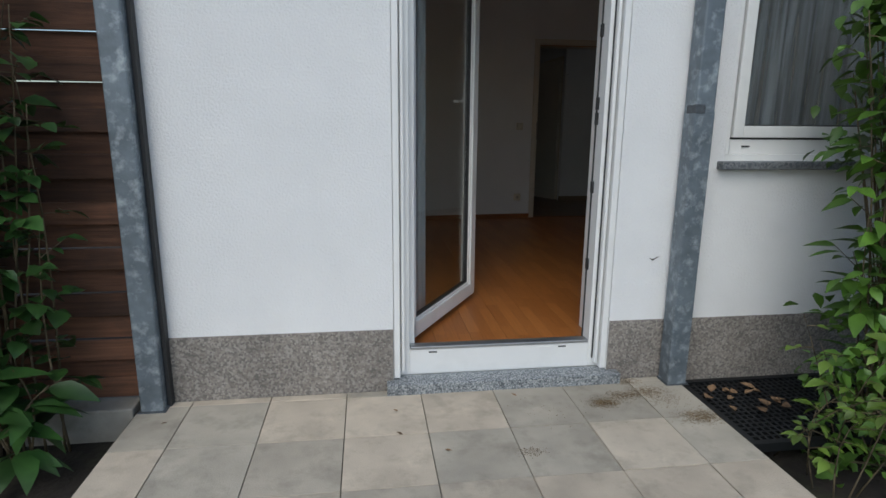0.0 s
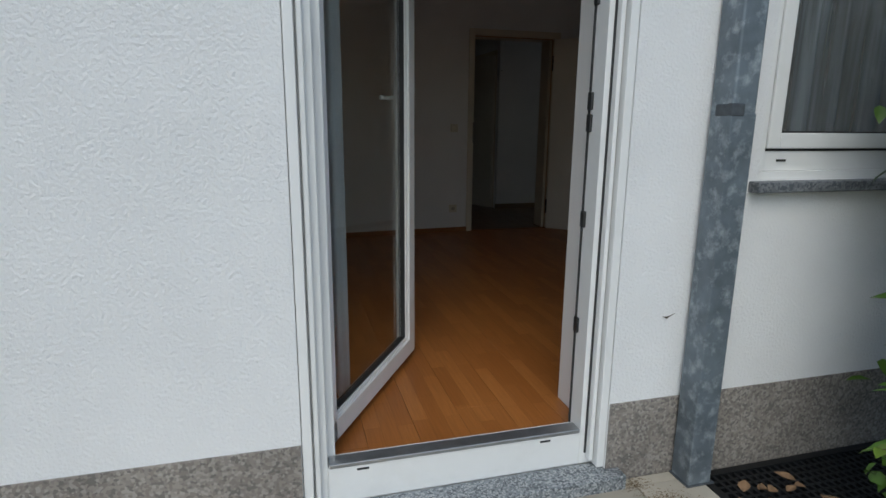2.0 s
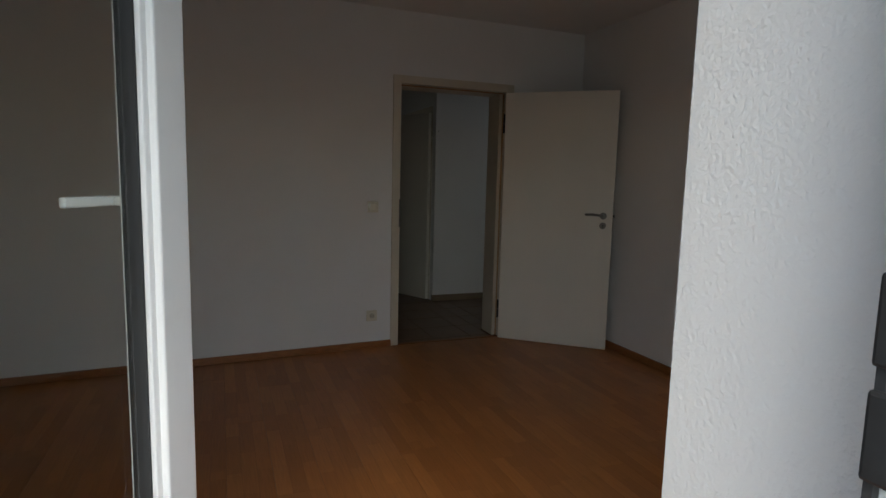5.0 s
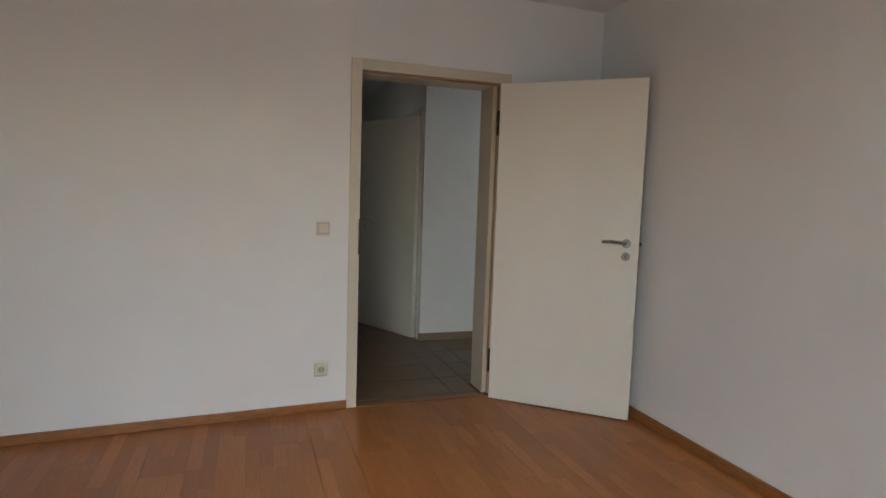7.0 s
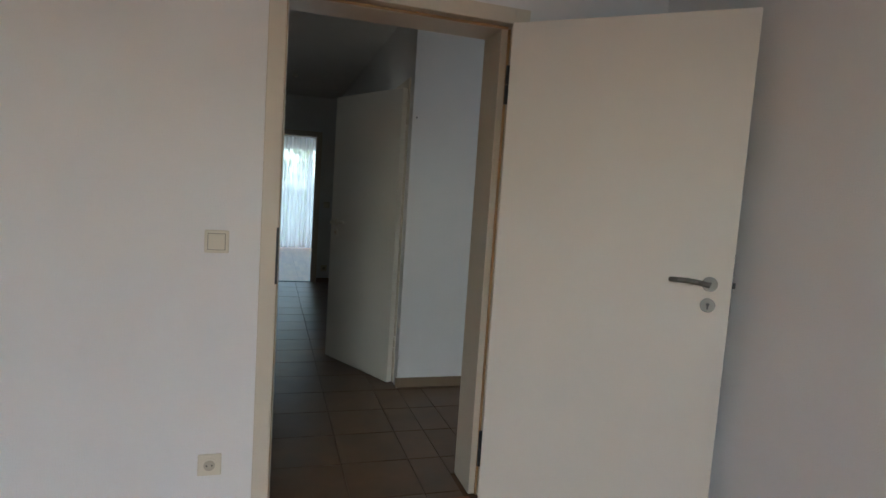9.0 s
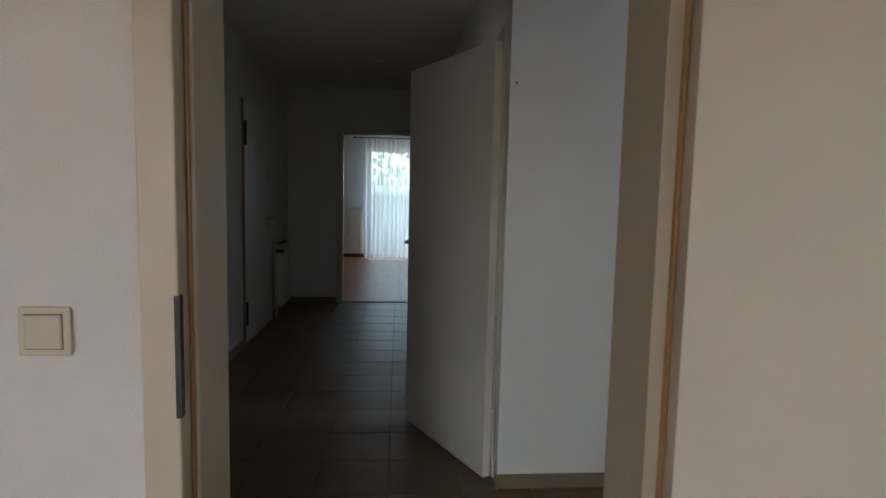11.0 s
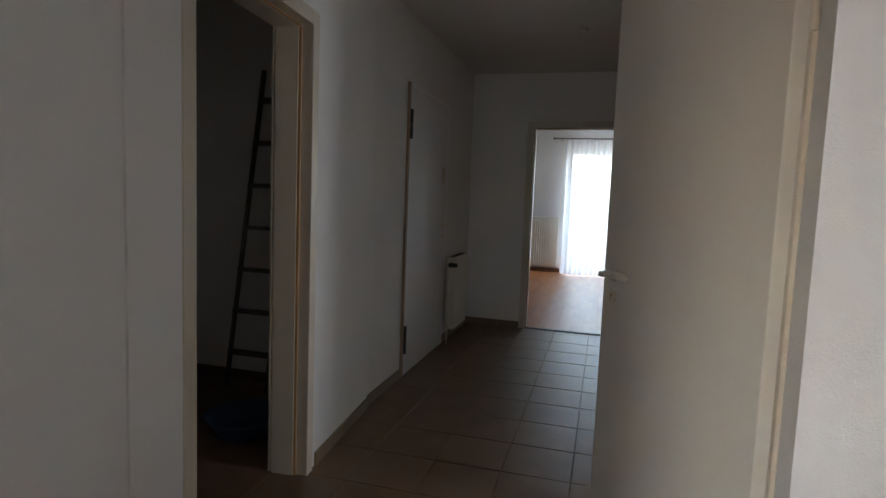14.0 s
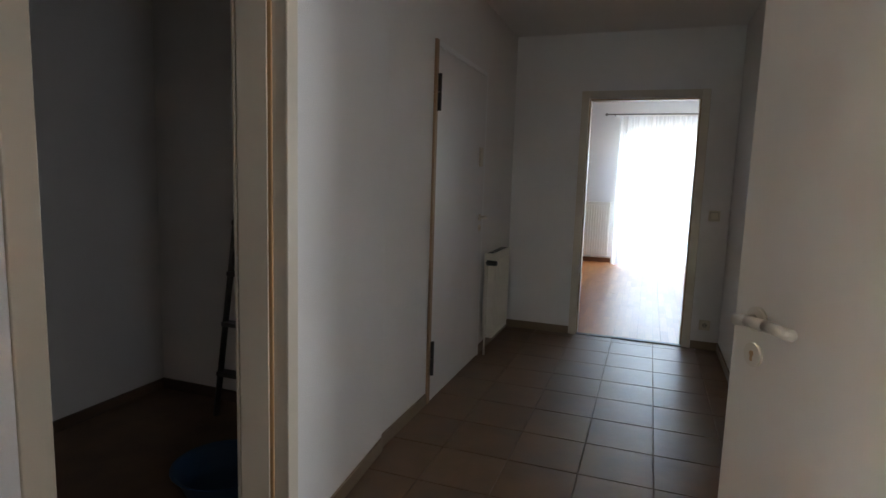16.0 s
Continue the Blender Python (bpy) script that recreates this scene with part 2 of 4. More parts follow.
DOORPAINT = mat("cream_door_laminate", (0.72, 0.67, 0.58), 0.45, vary=0.02, scale=3)
FRAMEPAINT = mat("cream_steel_frame_paint", (0.62, 0.55, 0.435), 0.4, vary=0.03, scale=4, stain=(0.5, 0.44, 0.34), stain_amt=0.2, stain_scale=4)
SEAL = mat("tan_door_seal", (0.42, 0.25, 0.11), 0.5, vary=0.1)
WOODTRIM = mat("orange_beech_skirting", (0.29, 0.115, 0.036), 0.4, vary=0.18, scale=5, stretch=(3, 3, 20))
NICKEL = mat("satin_nickel", (0.21, 0.20, 0.18), 0.42, 0.95, vary=0.05, scale=20)
CREAMHW = mat("cream_plastic_handle", (0.66, 0.60, 0.49), 0.35, vary=0.03, scale=9)
SWITCH = mat("ivory_switch_plastic", (0.66, 0.60, 0.47), 0.35, vary=0.03, scale=9)
# Near-black colour paints the shade inside holes, slots and gaps.
DARKHOLE = mat("dark_hole_shade", (0.03, 0.03, 0.03), 0.6, vary=0.1)
LAMINATE = laminate_mat("beech_laminate", (0.33, 0.115, 0.026), (0.43, 0.165, 0.042))
TILE = mat("brown_grey_floor_tile", (0.165, 0.096, 0.050), 0.38, vary=0.16, scale=5, bump=0.12, bump_scale=14, stain=(0.12, 0.10, 0.075), stain_amt=0.5, stain_scale=3, per_object=0.04)
GROUT = mat("grey_grout", (0.15, 0.088, 0.047), 0.9, vary=0.1, scale=30)
SKIRTTILE = mat("tan_skirting_tile", (0.22, 0.16, 0.10), 0.4, vary=0.1, scale=5)
RADPAINT = mat("white_radiator_enamel", (0.74, 0.70, 0.60), 0.35, vary=0.02, scale=5)
LADDERMETAL = mat("dull_ladder_metal", (0.12, 0.11, 0.10), 0.5, 0.5, vary=0.2, scale=15)
BLUEPLASTIC = mat("blue_plastic", (0.02, 0.06, 0.13), 0.4, vary=0.1, scale=6)
HEDGE = mat("hedge_leaf", (0.10, 0.20, 0.05), 0.6, vary=0.4, scale=6)
GRASS = mat("lawn", (0.07, 0.12, 0.035), 0.9, vary=0.35, scale=3, bump=0.8, bump_scale=60)
GLASS = glass_mat("window_glass", (0.93, 0.95, 0.93))
DOORGLASS = glass_mat("double_glazing", (0.97, 0.98, 0.96))
SHEER = sheer_mat("white_sheer_curtain", (0.86, 0.87, 0.88), 0.2)
BLUESHEER = sheer_mat("bluish_net_curtain", (0.68, 0.75, 0.82), 0.15)
GREYSHEER = sheer_mat("grey_white_net_curtain", (0.50, 0.54, 0.62), 0.42)


# ---- mesh helpers ----
def bx(bm, x0, x1, y0, y1, z0, z1, bevel=0.0, mi=0):
    v = bmesh.ops.create_cube(bm, size=1.0, matrix=Matrix.Translation(((x0 + x1) / 2, (y0 + y1) / 2, (z0 + z1) / 2))
                              @ Matrix.Diagonal((abs(x1 - x0), abs(y1 - y0), abs(z1 - z0), 1)))["verts"]
    fs = {f for w in v for f in w.link_faces}
    for f in fs:
        f.material_index = mi
    if bevel:
        es = list({e for w in v for e in w.link_edges})
        r = bmesh.ops.bevel(bm, geom=es, offset=bevel, segments=2, affect="EDGES", profile=0.5)
        for f in r["faces"]:
            f.material_index = mi


def rod(bm, p, q, r, r2=None, seg=12, mi=0):
    p, q = Vector(p), Vector(q)
    d = q - p
    m = Matrix.Translation((p + q) / 2) @ d.to_track_quat("Z", "Y").to_matrix().to_4x4()
    v = bmesh.ops.create_cone(bm, cap_ends=True, segments=seg, radius1=r, radius2=r if r2 is None else r2, depth=d.length, matrix=m)["verts"]
    for f in {f for w in v for f in w.link_faces}:
        f.material_index = mi
        f.smooth = len(f.verts) == 4


def shape(name, build, mats, parent=None, at=None):
    """A mesh object from a function that fills a bmesh."""
    bm = bmesh.new()
    build(bm)
    me = bpy.data.meshes.new(name)
    bm.normal_update()
    bm.to_mesh(me)
    bm.free()
    for m in mats if isinstance(mats, (list, tuple)) else [mats]:
        me.materials.append(m)
    ob = new(name, me)
    if parent:
        ob.parent = parent
    if at is not None:
        ob.matrix_basis = at
    return ob


def boxes(name, parts, mats, parent=None, at=None, bevel=0.0):
    def build(bm):
        for p in parts:
            bx(bm, *p[:6], bevel=bevel, mi=p[6] if len(p) > 6 else 0)
    return shape(name, build, mats, parent, at)


def structure(name, parts, mats, label, at=None, bevel=0.0):
    return tagged(boxes(name, parts, mats, at=at, bevel=bevel), label, name.split("_")[0], kind="structure")


def thing(name, label, category, at, group=""):
    e = new(name)
    e.matrix_basis = at
    e.empty_display_size = 0.1
    return tagged(e, label, category, group)


FZ = 2.52      # ceiling height
PZ = -0.147    # patio level
YB = 4.09      # back wall of the garden room
YH = 4.335      # its hall side
XR = 3.005      # right wall of the garden room
XL = -1.35
YE = 9.905     # end wall of the hall

# ---- walls, floors, ceilings ----
structure("wall_facade", [(-1.5, -0.475, 0, 0.38, -0.6, 3.0), (-0.475, 0.6, 0, 0.38, 2.16, 3.0), (-0.475, 0.6, 0.06, 0.38, -0.6, -0.02),
                          (0.6, 1.12, 0, 0.38, -0.6, 3.0), (1.12, 2.78, 0, 0.38, -0.6, 0.955), (1.12, 2.78, 0, 0.38, 2.16, 3.0), (2.78, 7.0, 0, 0.38, -0.6, 3.0)],
          PLASTER, "rough white plastered outer wall of the house")
structure("plinth", [(-1.5, -0.477, -0.006, 0.0, -0.5, 0.163), (0.602, 7.0, -0.006, 0.0, -0.5, 0.163)], PLINTH, "grey brown washed gravel plinth of the facade")
structure("wall_room_left", [(XL - 0.15, XL, 0.38, YB, -0.1, FZ)], WALLPAPER, "white papered room wall")
structure("wall_room_right", [(XR, XR + 0.2, 0.38, YB, -0.1, FZ)], WALLPAPER, "white papered room wall")
structure("wall_room_front", [(XL, -0.5, 0.38, 0.384, 0, FZ), (0.62, 1.12, 0.38, 0.384, 0, FZ), (1.12, 2.78, 0.38, 0.384, 0, 0.95), (2.78, XR, 0.38, 0.384, 0, FZ),
                              (-0.5, 2.78, 0.38, 0.384, 2.16, FZ)], WALLPAPER, "white papered inner face of the outer wall")
structure("wall_room_back", [(1.375, 2.333, YB, YH, 2.04, FZ), (2.333, 3.25, YB, YH, -0.1, FZ), (3.25, 3.85, YB, YH, -0.1, 0.9), (3.25, 3.85, YB, YH, 2.0, FZ), (3.85, 4.0, YB, YH, -0.1, FZ)], WALLPAPER, "white papered wall with the room door")
BL = Matrix.Translation((1.375, YB, 0)) @ Matrix.Rotation(radians(3.6), 4, "Z")
structure("wall_room_back_left", [(-2.95, 0.0, 0, YH - YB, -0.1, FZ)], WALLPAPER, "white papered wall beside the room door", at=BL)
structure("baseboard_room_back", [(-2.72, -0.02, -0.016, 0, 0, 0.05)], WOODTRIM, "orange beech skirting board", at=BL, bevel=0.003)
structure("ceiling_room", [(XL, XR, 0.38, YB, FZ, FZ + 0.15)], CEILING, "white room ceiling")
structure("floor_room", [(XL, XR, 0.14, YB, -0.1, -0.012)], GROUT, "screed under the laminate boards")
# left wall of the hall: a slightly turned stretch with the closet opening, then a straight one
HA = Matrix.Translation((0.68, 5.312, 0)) @ Matrix.Rotation(math.atan2(0.17, 2.0), 4, "Z")
structure("wall_hall_closet", [(-0.17, 0, -1.1, 0.30, -0.1, FZ), (-0.17, 0, 0.30, 1.19, 2.04, FZ), (-0.17, 0, 1.19, 2.03, -0.1, FZ)], WALLPAPER, "white papered hall wall with the closet opening", at=HA)
structure("wall_hall_left", [(0.32, 0.494, 7.32, 7.94, -0.1, FZ), (0.32, 0.494, 7.94, 8.98, 2.045, FZ), (0.32, 0.494, 8.98, YE, -0.1, FZ), (0.2, 0.32, 7.6, 9.3, -0.1, FZ)], WALLPAPER, "white papered hall wall with the entrance door")
structure("wall_hall_jog", [(2.24, 4.0, 5.545, 5.60, -0.1, FZ)], WALLPAPER, "white papered wall facing the room door")
structure("wall_hall_right", [(2.24, 2.40, 5.60, 5.68, -0.1, FZ), (2.24, 2.40, 5.68, 6.52, 2.04, FZ), (2.24, 2.40, 6.52, YE, -0.1, FZ)], WALLPAPER, "white papered hall wall with a side door")
structure("wall_side_room", [(2.40, 4.0, 7.2, 7.35, -0.1, FZ), (4.0, 4.15, YB, 6.05, -0.1, FZ), (4.0, 4.15, 6.05, 6.95, -0.1, 0.85), (4.0, 4.15, 6.05, 6.95, 2.05, FZ), (4.0, 4.15, 6.95, 7.35, -0.1, FZ)], WALLPAPER, "plain white wall closing the side room")
structure("wall_hall_end", [(0.2, 1.075, YE, YE + 0.15, -0.1, FZ), (1.075, 2.013, YE, YE + 0.15, 2.04, FZ), (2.013, 4.4, YE, YE + 0.15, -0.1, FZ)], WALLPAPER, "white papered hall end wall with a doorway")
structure("ceiling_hall", [(-1.3, 4.15, YH, YE, FZ, FZ + 0.15)], CEILING, "white hall ceiling")
structure("floor_hall", [(-1.3, 4.15, YB, YE + 0.15, -0.12, -0.010)], GROUT, "grey grout bed of the hall tiles")
structure("wall_closet", [(-1.2, -1.05, 5.2, 7.65, -0.1, FZ), (-1.05, 0.32, 7.53, 7.65, -0.1, FZ), (-1.05, 0.5, 5.2, 5.35, -0.1, FZ)], WALLPAPER, "white walls of the dark closet")
structure("floor_closet", [(-1.05, 0.49, 5.35, 7.53, -0.01, 0.0)], mat("closet_floor", (0.16, 0.09, 0.05), 0.6, vary=0.15, scale=6), "brown closet floor")
structure("wall_far_room", [(-0.6, -0.45, YE, 14.75, -0.1, 2.65), (4.4, 4.55, YE, 14.75, -0.1, 2.65), (-0.6, 1.15, 14.7, 14.95, -0.1, 2.65), (1.15, 3.25, 14.7, 14.95, 2.2, 2.65),
                            (3.25, 4.55, 14.7, 14.95, -0.1, 2.65), (-0.6, 4.4, YE + 0.15, YE + 0.154, 2.3, 2.65)], WALLPAPER, "white papered walls of the far room")
structure("ceiling_far_room", [(-0.6, 4.55, YE + 0.15, 14.95, 2.65, 2.8)], CEILING, "white far room ceiling")
structure("floor_far_room", [(-0.45, 4.4, YE + 0.15, 14.7, -0.1, -0.012)], GROUT, "screed under the far room boards")
structure("roof", [(-1.6, 7.1, -0.1, 15.1, 3.0, 3.2)], CONCRETE, "flat concrete slab over the flat")
structure("wall_outer_sides", [(6.9, 7.0, 0.38, 15.0, -0.1, 3.0), (-1.65, -1.5, 0.38, 15.0, -0.6, 3.0), (-1.5, -0.6, 14.85, 15.0, -0.1, 3.0), (4.55, 6.9, 14.85, 15.0, -0.1, 3.0),
                               (-1.5, 6.9, 14.75, 15.0, 2.65, 3.0)], PLASTER, "white outer walls closing the house")

# skirtings
structure("baseboard_room", [(2.36, XR - 0.016, YB - 0.016, YB, 0, 0.055), (XR - 0.016, XR, 0.386, YB, 0, 0.055),
                             (XL, XL + 0.016, 0.386, YB - 0.12, 0, 0.055), (0.62, XR - 0.016, 0.384, 0.40, 0, 0.055)], WOODTRIM, "orange beech skirting board", bevel=0.003)
structure("baseboard_hall_closet", [(0, 0.012, -0.98, 0.058, 0, 0.065), (0, 0.012, 1.255, 2.02, 0, 0.065)], SKIRTTILE, "tan tile skirting of the hall", at=HA, bevel=0.002)
structure("baseboard_hall", [(0.494, 0.506, 7.32, 7.93, 0, 0.065), (0.494, 0.506, 8.99, YE - 0.012, 0, 0.065), (0.494, 1.055, YE - 0.012, YE, 0, 0.065), (2.035, 2.24, YE - 0.012, YE, 0, 0.065),
                             (2.228, 2.24, 6.6, YE - 0.012, 0, 0.065), (2.228, 4.0, 5.533, 5.545, 0, 0.065), (2.36, 4.0, YH, YH + 0.012, 0, 0.065)], SKIRTTILE, "tan tile skirting of the hall", bevel=0.002)
structure("baseboard_closet", [(-1.05, -1.035, 5.35, 7.515, 0, 0.06), (-1.05, 0.32, 7.515, 7.53, 0, 0.06)], mat("closet_skirting", (0.10, 0.06, 0.035), 0.5), "dark brown closet skirting")
structure("baseboard_far_room", [(-0.45, 1.1, 14.68, 14.70, 0, 0.07), (-0.45, -0.434, YE + 0.16, 14.68, 0, 0.07)], mat("brown_skirting", (0.14, 0.06, 0.03), 0.4), "brown skirting of the far room")


# ---- interior doors ----
def door_frame(name, at, w, h, depth, label, rebate=0.0):
    """Cream steel frame round an opening of width w along local x; local y runs through the wall."""
    e = tagged(new(name), label, "door frame", kind="structure")
    e.matrix_basis = at
    a, t, k = 0.058, 0.012, w + rebate
    def arch(bm, y0, y1, x1):
        bx(bm, -a, 0.004, y0, y1, 0, h + a, 0.003)
        bx(bm, x1 - 0.004, x1 + a, y0, y1, 0, h + a, 0.003)
        bx(bm, 0.004, x1 - 0.004, y0, y1, h - 0.004, h + a, 0.003)
    shape("architrave", lambda bm: (arch(bm, -t, 0.0, k), arch(bm, depth, depth + t, w)), FRAMEPAINT, e)
    stop = w - (0.012 if not rebate else 0.006)
    deep = depth - (0.01 if not rebate else 0.001)
    boxes("lining", [(-0.035, -0.001, 0.0, depth, 0, h + 0.03), (k + 0.001, k + 0.035, 0.0, depth, 0, h + 0.03), (-0.001, k + 0.001, 0.0, depth, h + 0.001, h + 0.03),
                     (-0.001, 0.012, 0.055, depth - 0.01, 0, h), (stop, k + 0.001, 0.055, deep, 0, h), (0.012, stop, 0.055, depth - 0.01, h - 0.012, h + 0.001)], FRAMEPAINT, e, bevel=0.002)
    boxes("seal", [(0.0, 0.007, 0.045, 0.055, 0, h - 0.01), (k - 0.009, k, 0.041, 0.055, 0, h - 0.01), (0.01, k - 0.01, 0.043, 0.055, h - 0.011, h - 0.001)], SEAL, e, bevel=0.003)
    return e


def lever(parent, x, z, y, side, way, m, size=1.0):
    """Lever handle with rose and key rose on one face; side: -1 or 1 along local y, way: -1 or 1 along local x."""
    def build(bm):
        rod(bm, (x, y, z), (x, y + side * 0.009, z), 0.026, seg=20)
        rod(bm, (x, y, z), (x, y + side * 0.05, z), 0.009)
        p = [(x, y + side * 0.05, z), (x + way * 0.035 * size, y + side * 0.054, z + 0.007), (x + way * 0.075 * size, y + side * 0.052, z + 0.010), (x + way * 0.125 * size, y + side * 0.046, z + 0.008)]
        for s, q in zip(p, p[1:]):
            rod(bm, s, q, 0.0095 * size)
            bmesh.ops.create_uvsphere(bm, u_segments=10, v_segments=6, radius=0.0097 * size, matrix=Matrix.Translation(q))
    shape("handle", build, m, parent)
    shape("key_rose", lambda bm: (rod(bm, (x, y, z - 0.075), (x, y + side * 0.008, z - 0.075), 0.025, seg=20)), m, parent)
    shape("keyhole", lambda bm: (rod(bm, (x, y + side * 0.008, z - 0.072), (x, y + side * 0.0095, z - 0.072), 0.006, seg=10),
                                 bx(bm, x - 0.003, x + 0.003, y + side * 0.008, y + side * 0.0095, z - 0.088, z - 0.074)), SEAL if m == CREAMHW else DARKHOLE, parent)


def hinges(parent, x, y, zs, m=NICKEL, r=0.009, ln=0.075):
    for z in zs:
        shape("hinge", lambda bm: (rod(bm, (x, y, z - ln), (x, y, z - 0.002), r), rod(bm, (x, y, z + 0.002), (x, y, z + ln), r)), m, parent)


def door_leaf(name, label, at, w=0.86, h=1.985, hw=NICKEL, backset=0.07, size=1.0):
    """Flush leaf; the hinge edge at local x 0, thickness along local y (0 to 0.04)."""
    e = thing(name, label, "door", at)
    boxes("leaf", [(0, w, 0, 0.04, 0.008, h)], DOORPAINT, e, bevel=0.003)
    for s, y in ((-1, 0.0), (1, 0.04)):
        lever(e, w - backset, 1.05, y, s, -1, hw, size)
    boxes("lock_plate", [(w - 0.0005, w + 0.002, 0.011, 0.029, 0.93, 1.16), (w + 0.002, w + 0.011, 0.014, 0.026, 1.04, 1.06)], BLACKMETAL, e)
    return e


door_frame("door_1", Matrix.Translation((1.411, YB, 0)), 0.855, 2.0, YH - YB, "cream painted steel frame of the room door", rebate=0.03)
tagged(boxes("strike_plate", [(1.4085, 1.4175, YB - 0.0135, YB + 0.003, 0.93, 1.14)], BLACKMETAL), "dark steel strike plate in the door frame", "strike plate", kind="structure")
ang = math.atan2(3.515 - 4.075, 2.935 - 2.28)
d1 = door_leaf("room_door", "open cream laminate door with a satin lever handle", Matrix.Translation((2.286, 4.062, 0)) @ Matrix.Rotation(ang, 4, "Z") @ Matrix.Translation((0, -0.04, 0)))
hinges(d1, -0.011, 0.018, (0.25, 1.75), BLACKMETAL)
structure("threshold_strip", [(1.42, 2.256, YB - 0.01, YB + 0.03, -0.002, 0.006)], WOODTRIM, "beech threshold strip in the room doorway", bevel=0.002)

door_frame("door_2", HA @ Matrix.Translation((0, 0.335, 0)) @ Matrix.Rotation(radians(90), 4, "Z"), 0.82, 2.0, 0.17, "cream painted steel frame of the closet opening")
structure("trim_closet", [(0, 0.010, 0.06, 0.275, 0, 2.06)], WALLPAPER, "white papered board beside the closet opening", at=HA, bevel=0.003)
tagged(boxes("closet_strike_plate", [(-0.115, -0.05, 1.151, 1.1545, 0.93, 1.14)], BLACKMETAL, at=HA), "dark steel strike plate in the closet frame", "strike plate", kind="structure")

door_frame("door_3", Matrix.Translation((2.24, 6.50, 0)) @ Matrix.Rotation(radians(-90), 4, "Z"), 0.80, 2.0, 0.16, "cream painted steel frame of the side door")
d3 = door_leaf("side_door", "open cream laminate door with a cream lever handle", Matrix.Translation((2.222, 5.64, 0)) @ Matrix.Rotation(math.atan2(6.34 - 5.64, 1.877 - 2.222), 4, "Z"), w=0.79, hw=CREAMHW, backset=0.078, size=1.2)
hinges(d3, -0.006, -0.004, (0.25, 1.75), CREAMHW)

door_frame("door_4", Matrix.Translation((1.115, YE, 0)), 0.858, 2.0, 0.15, "cream painted steel frame of the far doorway")
structure("far_threshold", [(1.12, 1.97, YE - 0.004, YE + 0.05, -0.002, 0.006)], mat("dark_threshold", (0.05, 0.035, 0.03), 0.5), "dark threshold strip of the far doorway")

# entrance door, closed, hinged at its near edge
e = tagged(new("door_5"), "wooden frame of the closed entrance door", "door frame", kind="structure")
boxes("jamb", [(0.494, 0.506, 8.95, 8.985, 0, 2.06), (0.494, 0.506, 7.972, 8.95, 2.03, 2.06)], PVC, e, bevel=0.002)
# Dark strip laid in as the shade of the hinge-side gap.
boxes("gap", [(0.494, 0.4985, 7.972, 7.982, 0, 2.03)], DARKHOLE, e)
boxes("architrave", [(0.494, 0.510, 7.94, 7.972, 0, 2.06)], mat("brown_door_edge", (0.34, 0.22, 0.13), 0.5, vary=0.15, stretch=(8, 8, 1)), e, bevel=0.002)
e = thing("entrance_door", "closed white flush entrance door with dark hinges", "door", Matrix.Translation((0.47, 7.975, 0)) @ Matrix.Rotation(radians(90), 4, "Z"))
boxes("leaf", [(0, 0.97, -0.038, 0.0, 0.006, 2.025)], mat("white_door_paint", (0.72, 0.71, 0.69), 0.45, vary=0.02), e, bevel=0.003)
lever(e, 0.90, 1.04, -0.038, -1, -1, CREAMHW)
boxes("peephole_box", [(0.84, 0.90, -0.052, -0.037, 1.40, 1.53)], CREAMHW, e, bevel=0.004)
hinges(e, -0.008, -0.05, (0.27, 1.78), BLACKMETAL, 0.011, 0.10)


# ---- switches and sockets ----
def switch(name, label, at):
    """Rocker switch; local x across the wall, local -y out of it."""
    e = thing(name, label, "light switch", at, "switches and sockets")
    boxes("plate", [(-0.041, 0.041, -0.009, 0, -0.041, 0.041)], SWITCH, e, bevel=0.004)
    boxes("rocker", [(-0.028, 0.028, -0.014, -0.008, -0.028, 0.028)], SWITCH, e, bevel=0.002)
    # Flat darker ivory sheet paints the shaded seam round the rocker.
    boxes("gap", [(-0.030, 0.030, -0.0096, -0.0085, -0.030, 0.030)], mat("switch_gap_shade", (0.2, 0.17, 0.12), 0.6), e)


def socket(name, label, at):
    e = thing(name, label, "socket", at, "switches and sockets")
    boxes("plate", [(-0.041, 0.041, -0.009, 0, -0.041, 0.041)], SWITCH, e, bevel=0.004)
    shape("ring", lambda bm: rod(bm, (0, -0.009, 0), (0, -0.013, 0), 0.027, seg=24), SWITCH, e)
    # The well is no recess: a disc in darker ivory paints its shade.
    shape("well", lambda bm: rod(bm, (0, -0.0125, 0), (0, -0.0136, 0), 0.020, seg=24), mat("socket_well_shade", (0.42, 0.37, 0.28), 0.5), e)
    shape("pin_hole", lambda bm: (rod(bm, (-0.009, -0.0135, 0), (-0.009, -0.0145, 0), 0.003), rod(bm, (0.009, -0.0135, 0), (0.009, -0.0145, 0), 0.003)), DARKHOLE, e)


switch("light_switch", "ivory plastic rocker switch on the white wall", Matrix.Translation((1.205, YB - 0.009, 1.08)))
socket("wall_socket", "ivory plastic wall socket above the skirting", Matrix.Translation((1.203, YB - 0.009, 0.25)))
switch("light_switch", "ivory rocker switch beside the far doorway", Matrix.Translation((2.13, YE, 1.08)))
socket("wall_socket", "ivory wall socket beside the far doorway", Matrix.Translation((2.13, YE, 0.2)))
tagged(shape("wall_screw", lambda bm: rod(bm, (2.268, 5.545, 1.79), (2.264, 5.525, 1.79), 0.005), NICKEL), "small metal screw in the white wall", "screw")


